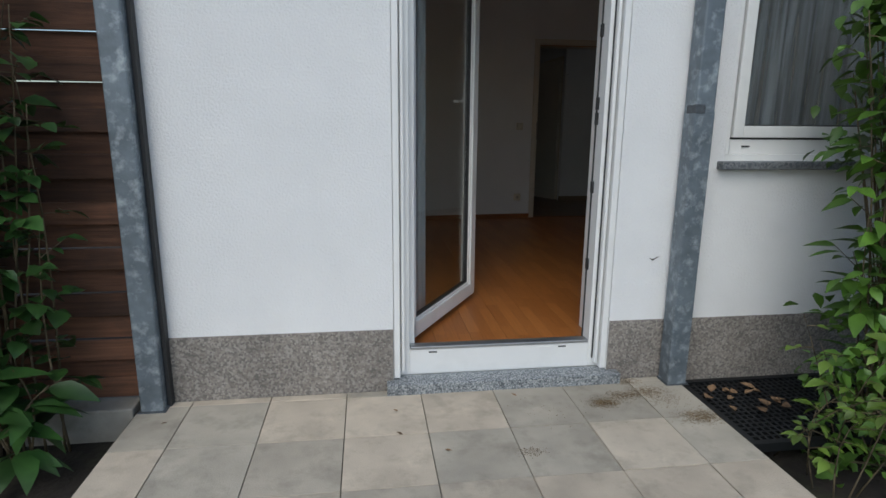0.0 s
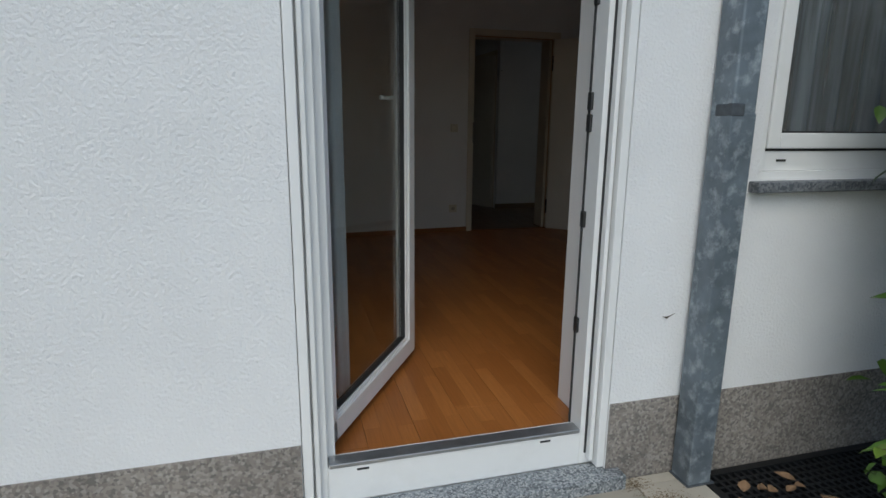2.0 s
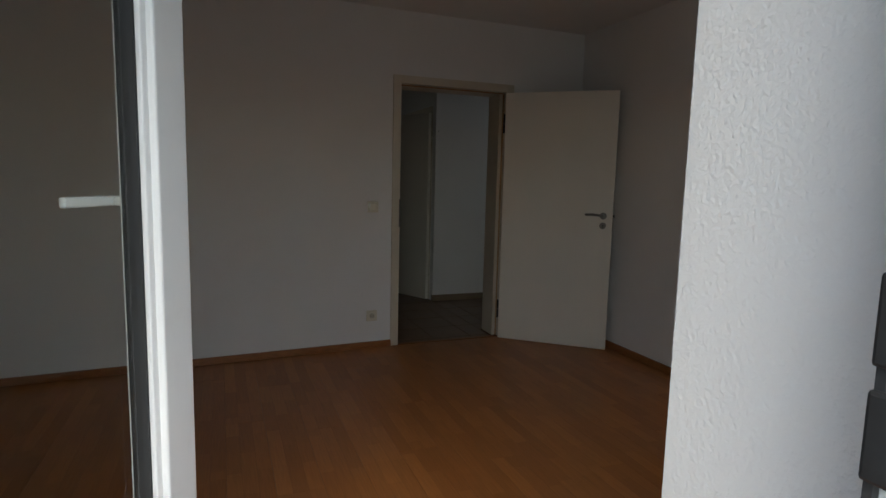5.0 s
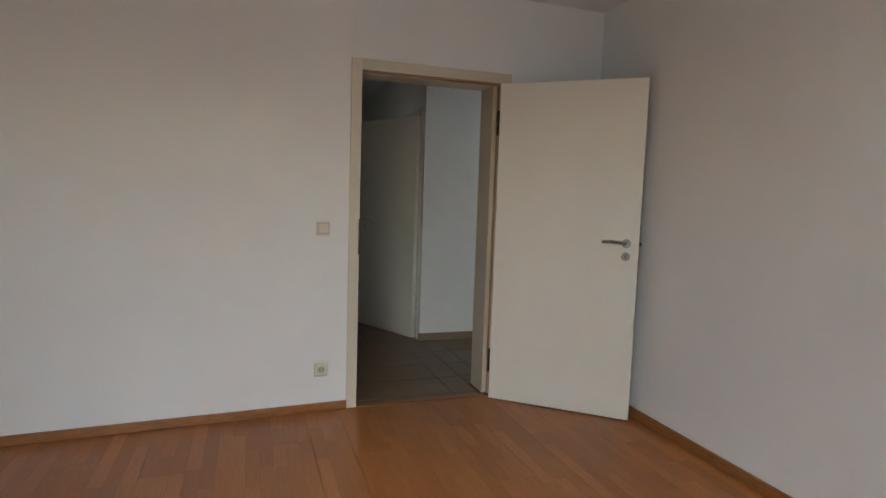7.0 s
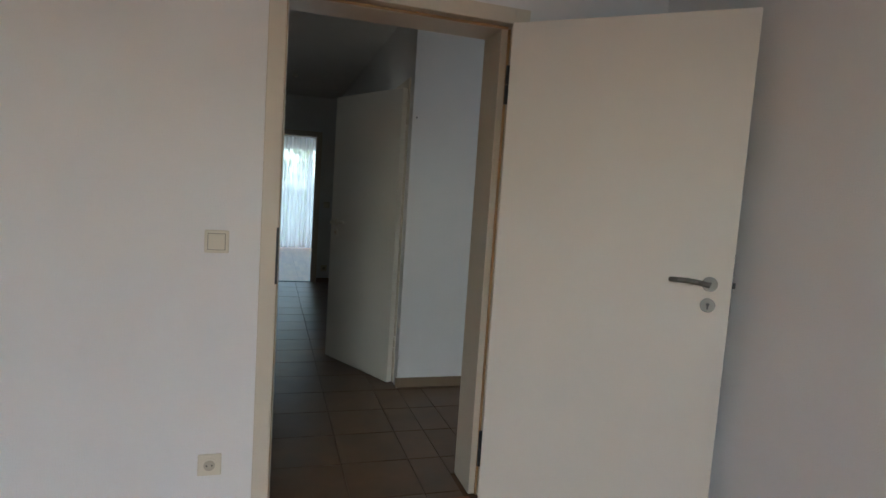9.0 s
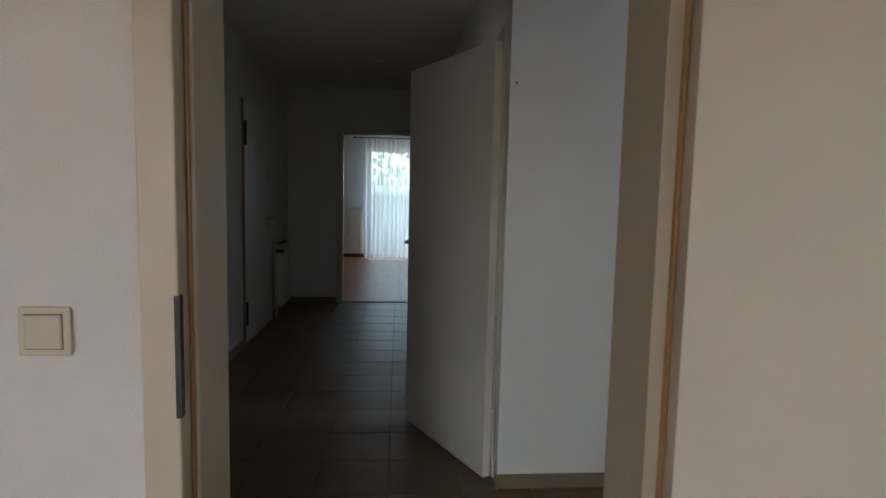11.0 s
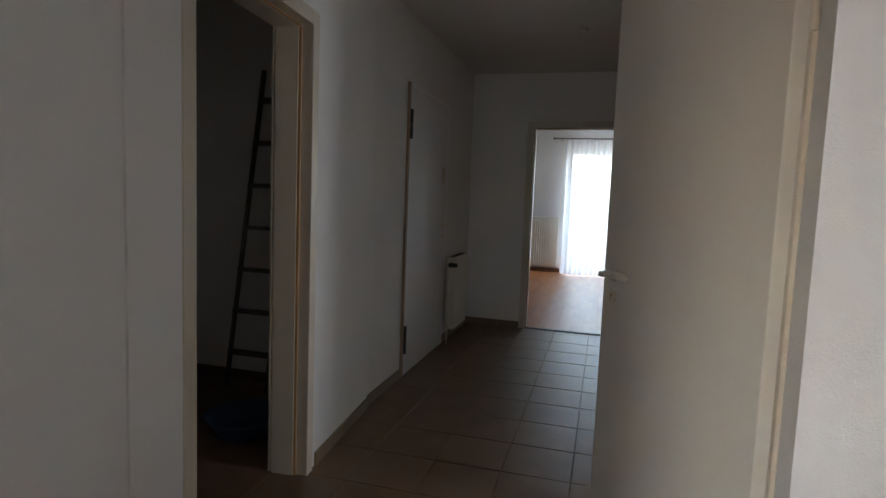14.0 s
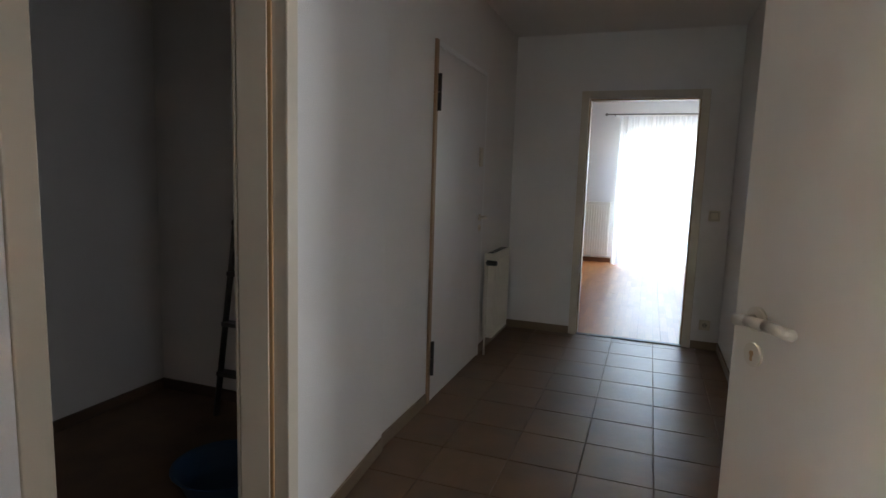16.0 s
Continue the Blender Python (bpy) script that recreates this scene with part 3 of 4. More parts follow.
# ---- balcony door and window ----
e = tagged(new("door_6"), "white plastic frame of the open terrace door", "door frame", kind="structure")
def terrace_frame(bm):
    for x0, x1 in ((-0.473, -0.395), (0.520, 0.598)):
        bx(bm, x0, x1, 0.05, 0.13, -0.095, 2.158, 0.003)
    bx(bm, -0.395, 0.520, 0.05, 0.13, -0.095, 0.035, 0.003)
    bx(bm, -0.395, 0.520, 0.05, 0.13, 2.08, 2.158, 0.003)
shape("frame", terrace_frame, PVC, e)
boxes("shutter_rail", [(-0.473, -0.443, 0.003, 0.05, -0.09, 2.15), (-0.436, -0.42, 0.02, 0.05, -0.07, 2.15), (0.568, 0.598, 0.003, 0.05, -0.09, 2.15), (0.545, 0.561, 0.02, 0.05, -0.07, 2.15)], PVC, e, bevel=0.003)
boxes("hinge_cover", [(-0.397, -0.366, 0.10, 0.15, 0.04, 2.10)], PVC, e, bevel=0.004)
boxes("rubber_seal", [(-0.3955, -0.389, 0.128, 0.134, 0.03, 2.09), (0.514, 0.5205, 0.128, 0.134, 0.03, 2.09), (0.539, 0.545, 0.044, 0.051, -0.05, 2.15)], RUBBERGAP, e)
boxes("threshold_rail", [(-0.39, 0.515, 0.044, 0.10, 0.035, 0.050)], ALU, e, bevel=0.003)
boxes("drain_slot", [(-0.3, -0.26, 0.048, 0.0515, 0.015, 0.022), (0.36, 0.4, 0.048, 0.0515, 0.015, 0.022)], DARKHOLE, e)
for z0 in (0.40, 0.79, 1.118, 1.19, 1.52, 1.85):
    boxes("locking_plate", [(0.510, 0.521, 0.110, 0.136, z0, z0 + 0.058)], BLACKMETAL, e, bevel=0.003)
structure("reveal_lining", [(-0.5, -0.473, 0.13, 0.38, 0, 2.16), (0.598, 0.625, 0.13, 0.384, 0, 2.16)], WALLPAPER, "white plastered door reveal")

ang = math.atan2(0.985 - 0.14, 0.111 + 0.395)
e = thing("terrace_door", "open white plastic terrace door with double glazing", "door", Matrix.Translation((-0.40, 0.128, 0)) @ Matrix.Rotation(ang, 4, "Z"))
DW, DH = 0.97, 2.10
def sash(bm):
    for a in ((0, 0.105, 0, 0.07, 0.035, DH), (DW - 0.075, DW, 0, 0.07, 0.035, DH), (0.075, DW - 0.075, 0, 0.07, 0.035, 0.115), (0.075, DW - 0.075, 0, 0.07, DH - 0.08, DH)):
        bx(bm, *a, bevel=0.004)
    for a in ((0.102, 0.118, 0.012, 0.058, 0.112, DH - 0.08), (DW - 0.088, DW - 0.072, 0.012, 0.058, 0.112, DH - 0.08), (0.088, DW - 0.088, 0.012, 0.058, 0.112, 0.128)):
        bx(bm, *a, bevel=0.003)
shape("sash", sash, PVC, e)
boxes("edge_seal", [(DW - 0.003, DW + 0.0015, 0.018, 0.026, 0.05, DH - 0.02), (DW - 0.003, DW + 0.0015, 0.046, 0.052, 0.05, DH - 0.02), (0.119, 0.124, 0.02, 0.05, 0.128, DH - 0.08),
                    (DW - 0.094, DW - 0.089, 0.02, 0.05, 0.128, DH - 0.08), (0.094, DW - 0.094, 0.02, 0.05, 0.128, 0.133)], RUBBERGAP, e)
boxes("lock_rail", [(DW, DW + 0.002, 0.028, 0.044, 0.1, DH - 0.1), (DW + 0.002, DW + 0.006, 0.03, 0.042, 1.14, 1.20)], ALU, e)
boxes("pane", [(0.09, DW - 0.09, 0.030, 0.042, 0.128, DH - 0.08)], DOORGLASS, e).visible_shadow = False
boxes("handle", [(DW - 0.052, DW - 0.024, 0.07, 0.08, 1.18, 1.31), (DW - 0.046, DW - 0.03, 0.08, 0.105, 1.24, 1.256), (DW - 0.14, DW - 0.03, 0.105, 0.117, 1.24, 1.256)], PVC, e, bevel=0.003)

structure("granite_step", [(-0.51, 0.655, -0.062, 0.05, PZ - 0.02, -0.096)], GRANITE, "grey granite step under the terrace door", bevel=0.004)

e = tagged(new("window_1"), "white plastic window with a net curtain behind it", "window", kind="structure")
def win_frame(bm):
    for a in ((1.122, 1.165, 0.04, 0.115, 0.985, 2.158), (2.735, 2.778, 0.04, 0.115, 0.985, 2.158), (1.165, 2.735, 0.04, 0.115, 0.985, 1.055), (1.165, 2.735, 0.04, 0.115, 2.09, 2.158)):
        bx(bm, *a, bevel=0.003)
    for a in ((1.17, 1.225, 0.025, 0.10, 1.065, 2.085), (2.675, 2.73, 0.025, 0.10, 1.065, 2.085), (1.225, 2.675, 0.025, 0.10, 1.065, 1.12), (1.225, 2.675, 0.025, 0.10, 2.03, 2.085)):
        bx(bm, *a, bevel=0.004)
shape("frame", win_frame, PVC, e)
boxes("shutter_rail", [(1.122, 1.14, 0.003, 0.04, 0.985, 2.155)], PVC, e, bevel=0.002)
boxes("seal", [(1.225, 1.231, 0.04, 0.06, 1.12, 2.03), (1.231, 2.675, 0.04, 0.06, 1.12, 1.126), (1.165, 2.735, 0.05, 0.09, 1.055, 1.065)], RUBBERGAP, e)
boxes("drain_slot", [(1.23, 1.27, 0.036, 0.042, 1.018, 1.026)], DARKHOLE, e)
boxes("pane", [(1.23, 2.675, 0.05, 0.054, 1.125, 2.03)], GLASS, e).visible_shadow = False
boxes("sill_trim", [(1.122, 2.778, 0.02, 0.12, 0.955, 0.985)], PVC, e, bevel=0.003)
structure("window_sill", [(1.085, 2.82, -0.05, 0.04, 0.915, 0.954)], SILLSTONE, "dark grey stone window sill", bevel=0.006)


def curtain(name, label, at, width, height, folds, depth, m, seed=0):
    """Hanging cloth with uneven vertical folds; local x along the rail, top at height."""
    rnd = random.Random(seed)
    e = thing(name, label, "curtain", at)
    ph = [rnd.uniform(-0.9, 0.9) for _ in range(folds + 2)]
    def build(bm):
        nx, nz = folds * 12, 8
        g = []
        for i in range(nx + 1):
            u = i / nx * folds
            k = int(u)
            f = u + 0.12 * math.sin(u * 1.7 + seed)
            row = []
            for j in range(nz + 1):
                w = 0.55 + 0.45 * (1 - j / nz)
                y = depth * w * (math.sin(2 * math.pi * f) + 0.35 * math.sin(5.1 * f + ph[k]))
                row.append(bm.verts.new((i / nx * width + 0.01 * math.sin(7 * f) * w, y, j / nz * height)))
            g.append(row)
        for i in range(nx):
            for j in range(nz):
                bm.faces.new((g[i][j], g[i + 1][j], g[i + 1][j + 1], g[i][j + 1])).smooth = True
    shape("cloth", build, m, e)
    return e


curtain("window_curtain", "grey white net curtain behind the window", Matrix.Translation((1.13, 0.20, 0.965)), 1.64, 1.18, 9, 0.05, GREYSHEER, 3)
curtain("terrace_curtain", "bluish white net curtain beside the terrace door", Matrix.Translation((-0.95, 0.575, 0.03)), 0.68, 2.3, 10, 0.022, BLUESHEER, 5)
tagged(shape("curtain_rail", lambda bm: rod(bm, (-1.0, 0.575, 2.34), (2.95, 0.575, 2.34), 0.011), NICKEL), "thin metal curtain rail above the terrace door", "curtain rail")

# ---- far room ----
fc = curtain("sheer_curtain", "white sheer curtain before the garden window", Matrix.Translation((1.12, 14.35, 0.02)), 2.4, 2.31, 26, 0.03, SHEER, 8)
e = thing("curtain_rod", "thin metal curtain rod with end knob", "curtain rod", Matrix.Translation((0.92, 14.35, 2.365)))
shape("rod", lambda bm: rod(bm, (0, 0, 0), (2.8, 0, 0), 0.011), NICKEL, e)
shape("knob", lambda bm: bmesh.ops.create_uvsphere(bm, u_segments=12, v_segments=8, radius=0.024), NICKEL, e)
for x in (0.12, 2.6):
    shape("bracket", lambda bm: rod(bm, (x, 0, 0), (x, 0.35, 0), 0.008), NICKEL, e)
e = tagged(new("window_2"), "white framed garden window behind the curtain", "window", kind="structure")
boxes("frame", [(1.15, 1.23, 14.76, 14.84, 0, 2.2), (3.17, 3.25, 14.76, 14.84, 0, 2.2), (1.23, 3.17, 14.76, 14.84, 2.12, 2.2), (1.23, 3.17, 14.76, 14.84, 0, 0.10), (2.16, 2.24, 14.76, 14.84, 0.1, 2.12),
                (1.23, 3.17, 14.77, 14.83, 0.42, 0.47)], PVC, e, bevel=0.004)
boxes("pane", [(1.23, 3.17, 14.79, 14.794, 0.1, 2.12)], GLASS, e).visible_shadow = False


def plain_window(name, label, at, w, h):
    """Small framed window; local x across, local y through the wall."""
    e = tagged(new(name), label, "window", kind="structure")
    e.matrix_basis = at
    boxes("frame", [(0, 0.06, 0, 0.06, 0, h), (w - 0.06, w, 0, 0.06, 0, h), (0.06, w - 0.06, 0, 0.06, 0, 0.07), (0.06, w - 0.06, 0, 0.06, h - 0.07, h)], PVC, e, bevel=0.004)
    boxes("pane", [(0.06, w - 0.06, 0.025, 0.03, 0.07, h - 0.07)], GLASS, e).visible_shadow = False


# Unseen corridor window, added to frame the fill lamp.
plain_window("window_3", "unseen white framed window added for the corridor lamp", Matrix.Translation((3.25, YB + 0.05, 0.9)), 0.6, 1.1)
plain_window("window_4", "white framed side room window", Matrix.Translation((4.10, 6.05, 0.85)) @ Matrix.Rotation(radians(90), 4, "Z"), 0.9, 1.2)


def radiator(name, label, at, w, h, valve):
    """Panel radiator; local x along the wall, local -y into the room, z 0 at its lower edge."""
    e = thing(name, label, "radiator", at)
    def panel(bm):
        bx(bm, 0, w, -0.10, -0.085, 0, h, 0.005)
        n = int(w / 0.04)
        for i in range(n):
            x = (i + 0.5) * w / n
            bx(bm, x - 0.011, x + 0.011, -0.106, -0.098, 0.04, h - 0.05, 0.004)
        bx(bm, 0.02, w - 0.02, -0.045, -0.03, 0.01, h - 0.01, 0.004)
    shape("panel", panel, RADPAINT, e)
    def grille(bm):
        bx(bm, 0, w, -0.10, -0.02, h - 0.012, h + 0.004, 0.003)
        for i in range(int(w / 0.03)):
            bx(bm, 0.015 + i * 0.03, 0.03 + i * 0.03, -0.085, -0.035, h + 0.004, h + 0.0055, 0, 1)
        bx(bm, 0, 0.006, -0.10, -0.02, 0.0, h, 0.002)
        bx(bm, w - 0.006, w, -0.10, -0.02, 0.0, h, 0.002)
    shape("cover", grille, [RADPAINT, DARKHOLE], e)
    for x in (0.1, w - 0.13):
        boxes("bracket", [(x, x + 0.03, -0.03, 0, 0.1, h - 0.1)], RADPAINT, e)
    shape("valve", lambda bm: (rod(bm, (valve, -0.055, h - 0.06), (valve + (0.05 if valve > 0.2 else -0.05), -0.055, h - 0.06), 0.011),
                               rod(bm, (valve + (0.05 if valve > 0.2 else -0.05), -0.055, h - 0.06), (valve + (0.05 if valve > 0.2 else -0.05), -0.13, h - 0.06), 0.021, 0.018)), BLACKMETAL, e)
    px = valve + (0.045 if valve > 0.2 else -0.045)
    shape("pipe", lambda bm: (rod(bm, (px, -0.055, h - 0.06), (px, -0.055, -at.translation.z), 0.008), rod(bm, (px, -0.055, 0.02), (valve, -0.055, 0.02), 0.008)), RADPAINT, e)
    return e


radiator("hall_radiator", "cream enamel panel radiator on the hall wall", Matrix.Translation((0.494, 9.04, 0.12)) @ Matrix.Rotation(radians(90), 4, "Z"), 0.46, 0.64, 0.0)
radiator("far_radiator", "cream enamel panel radiator beside the curtain", Matrix.Translation((0.25, 14.70, 0.11)), 0.80, 0.88, 0.0)
tagged(shape("smoke_detector", lambda bm: (rod(bm, (1.60, 8.52, FZ - 0.022), (1.60, 8.52, FZ), 0.03, 0.035, 20), rod(bm, (1.60, 8.52, FZ - 0.03), (1.60, 8.52, FZ - 0.022), 0.012)), CREAMHW), "small round ceiling fitting in the hall", "ceiling fitting")

# ---- closet things ----
e = thing("ladder", "old metal ladder leaning on the closet wall", "ladder", Matrix.Translation((-0.60, 7.33, 0)) @ Matrix.Rotation(radians(-4), 4, "X"))
def ladder_rails(bm):
    for s in (-1, 1):
        for dy in (0.0,):
            n = 2.05
            rod(bm, (0.27 + s * 0.15, dy, 0), (0.42 + s * 0.13, dy, n), 0.016, seg=8)
shape("rail", ladder_rails, LADDERMETAL, e)
for i in range(7):
    z = 0.24 + i * 0.27
    c, hw = 0.27 + 0.15 * z / 2.05, 0.15 - 0.02 * z / 2.05
    boxes("rung", [(c - hw, c + hw, -0.035, 0.035, z - 0.012, z + 0.012)], LADDERMETAL, e, bevel=0.003)
e = thing("basin", "round blue plastic basin on the closet floor", "basin", Matrix.Translation((0.06, 6.78, 0)))
def basin(bm):
    prof = [(0.0, 0.004), (0.14, 0.004), (0.16, 0.02), (0.20, 0.17), (0.215, 0.18), (0.215, 0.172), (0.195, 0.165), (0.155, 0.03), (0.13, 0.015), (0.0, 0.015)]
    seg, rings = 28, []
    for r, z in prof:
        z *= 0.6
        rings.append([bm.verts.new((r * math.cos(2 * math.pi * i / seg), r * math.sin(2 * math.pi * i / seg), z)) for i in range(seg)] if r else [bm.verts.new((0, 0, z))])
    for a, b in zip(rings, rings[1:]):
        for i in range(seg):
            f = [a[i % len(a)], a[(i + 1) % len(a)], b[(i + 1) % len(b)], b[i % len(b)]]
            f = list(dict.fromkeys(f))
            bm.faces.new(f).smooth = True
shape("bowl", basin, BLUEPLASTIC, e)


# ---- outside ----
structure("ground", [(-400, 400, -400, -0.006, PZ - 0.40, PZ - 0.13), (-400, -1.66, -0.006, 400, PZ - 0.40, PZ - 0.13), (7.01, 400, -0.006, 400, PZ - 0.40, PZ - 0.13), (-1.66, 7.01, 15.01, 400, PZ - 0.40, PZ - 0.13)], SOIL, "dark garden soil and lawn")
structure("patio_bed", [(-1.63, 0.955, -4.6, -0.008, PZ - 0.15, PZ - 0.012)], JOINT, "dark sand bed between the patio slabs")


def post(name, label, x0, x1, y0, y1, sleeve=0.0):
    e = thing(name, label, "post", Matrix.Translation(((x0 + x1) / 2, (y0 + y1) / 2, PZ)), "terrace posts")
    w, d = (x1 - x0) / 2, (y1 - y0) / 2
    boxes("tube", [(-w, w, -d, d, -0.01, 3.1)], GALV, e, bevel=0.008)
    if sleeve:
        boxes("lower_sleeve", [(-w - 0.005, w - 0.002, -d - 0.005, d - 0.01, 0.0, sleeve)], GALV, e, bevel=0.004)
        shape("clamp", lambda bm: (bx(bm, -w - 0.006, -w + 0.045, -d - 0.007, -d + 0.02, sleeve - 0.012, sleeve + 0.03, 0.006),
                                   bx(bm, -w - 0.0065, -w + 0.01, -d + 0.01, d - 0.03, sleeve - 0.011, sleeve + 0.028, 0.005)), DARKGALV, e)
    boxes("foot_weld", [(-w - 0.012, w + 0.012, -d - 0.012, d - 0.004, -0.002, 0.006)], DARKGALV, e, bevel=0.003)
    return e


post("steel_post", "weathered galvanised steel post on the patio slabs", 0.884, 0.978, -0.107, -0.008, 1.33)
post("steel_post", "weathered galvanised steel post at the end of the fence", -1.603, -1.505, -0.10, -0.004)
# Solid dark strip stands for the black gap beside the steel post.
structure("trim_facade_end", [(-1.503, -1.486, -0.05, -0.007, PZ, 3.0)], RUBBERGAP, "dark strip in the gap between post and facade")

e = thing("garden_fence", "weathered brown plank fence on a concrete kerb", "fence", Matrix.Translation((-1.62, 0.0, 0)))
z = -0.115
i = 0
rf = random.Random(4)
while z < 2.35:
    h = rf.choice([0.088, 0.096, 0.105, 0.12])
    ob = boxes("plank", [(-2.6, -0.005, 0, 0.02, 0, h)], FENCEWOOD, e, bevel=0.003)
    ob.matrix_basis = Matrix.Translation((0, 0.008 + 0.026 * (i % 2) + rf.uniform(-0.003, 0.003), z)) @ Matrix.Rotation(rf.uniform(-0.004, 0.004), 4, "Y") @ Matrix.Rotation(rf.uniform(-0.06, 0.02), 4, "X")
    z += h + rf.uniform(-0.008, 0.006)
    i += 1
for x in (-0.9, -1.9):
    boxes("stake", [(x, x + 0.05, 0.05, 0.09, -0.12, 2.3)], FENCEWOOD, e, bevel=0.004)
tagged(boxes("fence_kerb", [(-4.3, -1.635, -0.10, 0.09, PZ - 0.2, -0.125)], CONCRETE, bevel=0.008), "old concrete kerb under the fence", "kerb", kind="structure")

# light shaft grate beside the plinth
e = thing("shaft_grate", "black plastic light shaft grate with dry leaves", "grate", Matrix.Translation((0.985, -0.62, PZ - 0.045)))
def grate(bm):
    for a in ((0, 0.95, 0, 0.03, -0.02, 0.02), (0, 0.95, 0.575, 0.605, -0.02, 0.02), (0, 0.03, 0.03, 0.575, -0.02, 0.02), (0.92, 0.95, 0.03, 0.575, -0.02, 0.02)):
        bx(bm, *a)
    for k in range(1, 28):
        bx(bm, 0.03 + k * 0.032, 0.042 + k * 0.032, 0.03, 0.575, -0.012, 0.014)
    for k in range(1, 16):
        bx(bm, 0.03, 0.92, 0.03 + k * 0.034, 0.042 + k * 0.034, -0.014, 0.012)
shape("grid", grate, GRATE, e)


def leaf_mesh(name, length, width, m, fold=0.25, tip=1.0, droop=0.25):
    """One ovate leaf along local x, creased at the midrib."""
    def build(bm):
        ts = (0.0, 0.12, 0.35, 0.62, 0.85, 1.0)
        ws = (0.04, 0.55, 1.0, 0.8, 0.35, 0.0)
        rows = []
        for t, w in zip(ts, ws):
            zc = -droop * length * t * t
            hw = w * width / 2
            mid = bm.verts.new((t * length, 0, zc))
            rows.append((bm.verts.new((t * length, hw, zc + fold * hw)), mid, bm.verts.new((t * length, -hw, zc + fold * hw))) if w else (mid, mid, mid))
        for a, b in zip(rows, rows[1:]):
            for k in (0, 1):
                f = list(dict.fromkeys((a[k], a[k + 1], b[k + 1], b[k])))
                if len(f) > 2:
                    bm.faces.new(f).smooth = True
    bm = bmesh.new()
    build(bm)
    me = bpy.data.meshes.new(name)
    bm.normal_update()
    bm.to_mesh(me)
    bm.free()
    me.materials.append(m)
    return me


SHRUBLEAF = [leaf_mesh("shrub_leaf", a, b, LEAFGREEN, droop=d) for a, b, d in ((0.125, 0.06, 0.25), (0.10, 0.05, 0.35), (0.145, 0.065, 0.15))]
IVYLEAF = [leaf_mesh("ivy_leaf", a, b, LEAFDARK, droop=d) for a, b, d in ((0.09, 0.08, 0.15), (0.07, 0.065, 0.3), (0.11, 0.085, 0.2))]
YOUNGLEAF = [leaf_mesh("young_leaf", a, b, LEAFYOUNG, droop=0.3) for a, b in ((0.07, 0.038), (0.05, 0.028))]
BIGLEAF = [leaf_mesh("broad_leaf", 0.19, 0.085, LEAFDARK, droop=0.3)]


def plant(name, label, at, stems, leaves, seed, per=11, spread=0.12, twig=0.006, category="shrub"):
    """Stems as lists of (base, tip) points with side twigs and leaves along them."""
    rnd = random.Random(seed)
    e = thing(name, label, category, at)
    twigs = []
    spots = []
    for base, tip in stems:
        b, t = Vector(base), Vector(tip)
        bow = Vector((rnd.uniform(-0.06, 0.06), rnd.uniform(-0.06, 0.06), 0.05))
        pts = [b.lerp(t, k / 5) + bow * math.sin(math.pi * k / 5) for k in range(6)]
        for k, (p, q) in enumerate(zip(pts, pts[1:])):
            twigs.append((p, q, twig * (1 - k * 0.14), twig * (0.86 - k * 0.14)))
        for k in range(per):
            u = 0.25 + 0.75 * (k + rnd.random() * 0.5) / per
            i = min(4, int(u * 5))
            p = pts[i].lerp(pts[i + 1], u * 5 - i)
            q = p + Vector((rnd.uniform(-1, 1), rnd.uniform(-1, 1), rnd.uniform(-0.3, 0.7))) * spread
            twigs.append((p, q, 0.0022, 0.0012))
            d = (q - p).normalized()
            for s in range(3):
                spots.append((p.lerp(q, (0.45, 0.75, 1.0)[s]), d, (-1, 1, 0)[s]))
    shape("stem", lambda bm: [rod(bm, p, q, r, r2, 6) for p, q, r, r2 in twigs], TWIG, e)
    for p, d, s in spots:
        ob = new("leaf", rnd.choice(leaves))
        ob.parent = e
        yaw = math.atan2(d.y, d.x) + s * radians(55) + rnd.uniform(-0.4, 0.4)
        k = rnd.uniform(0.65, 1.1)
        ob.matrix_basis = Matrix.Translation(p) @ Euler((rnd.uniform(-0.5, 0.5), rnd.uniform(-0.35, 0.5), yaw)).to_matrix().to_4x4() @ Matrix.Diagonal((k, k, k, 1))
    return e


GZ = PZ - 0.13
rs = random.Random(11)
plant("garden_shrub", "leafy green shrub growing beside the patio", Matrix.Translation((1.64, -0.48, GZ)),
      [((rs.uniform(-0.1, 0.1), rs.uniform(-0.1, 0.1), 0), (rs.uniform(-0.36, 0.5), rs.uniform(-0.3, 0.3), z * 1.18)) for z in (0.6, 0.75, 0.9, 1.1, 1.25, 1.4, 1.55, 1.65, 1.75, 1.9, 2.0, 2.1, 1.5, 1.7, 1.95, 2.2, 2.3, 2.15)], SHRUBLEAF, 21, per=14)
plant("young_shoots", "thin green shoots growing at the patio edge", Matrix.Translation((1.3, -0.85, GZ)),
      [((rs.uniform(-0.2, 0.25), rs.uniform(-0.25, 0.3), 0), (rs.uniform(-0.25, 0.3), rs.uniform(-0.3, 0.3), z)) for z in (0.3, 0.45, 0.55, 0.62, 0.5, 0.7, 0.4, 0.6, 0.75, 0.5, 0.66)], YOUNGLEAF, 31, per=5, spread=0.08, twig=0.0035)
plant("climbing_ivy", "dark green ivy hanging on the plank fence", Matrix.Translation((-1.79, -0.16, GZ)),
      [((rs.uniform(-0.4, -0.05), 0, 0.0), (rs.uniform(-0.25, 0.06), rs.uniform(-0.1, 0.06), z * 1.12)) for z in (0.9, 1.1, 1.3, 1.45, 1.6, 1.75, 1.9, 2.1, 1.2, 1.95)], IVYLEAF, 41, per=9, spread=0.11, category="ivy")
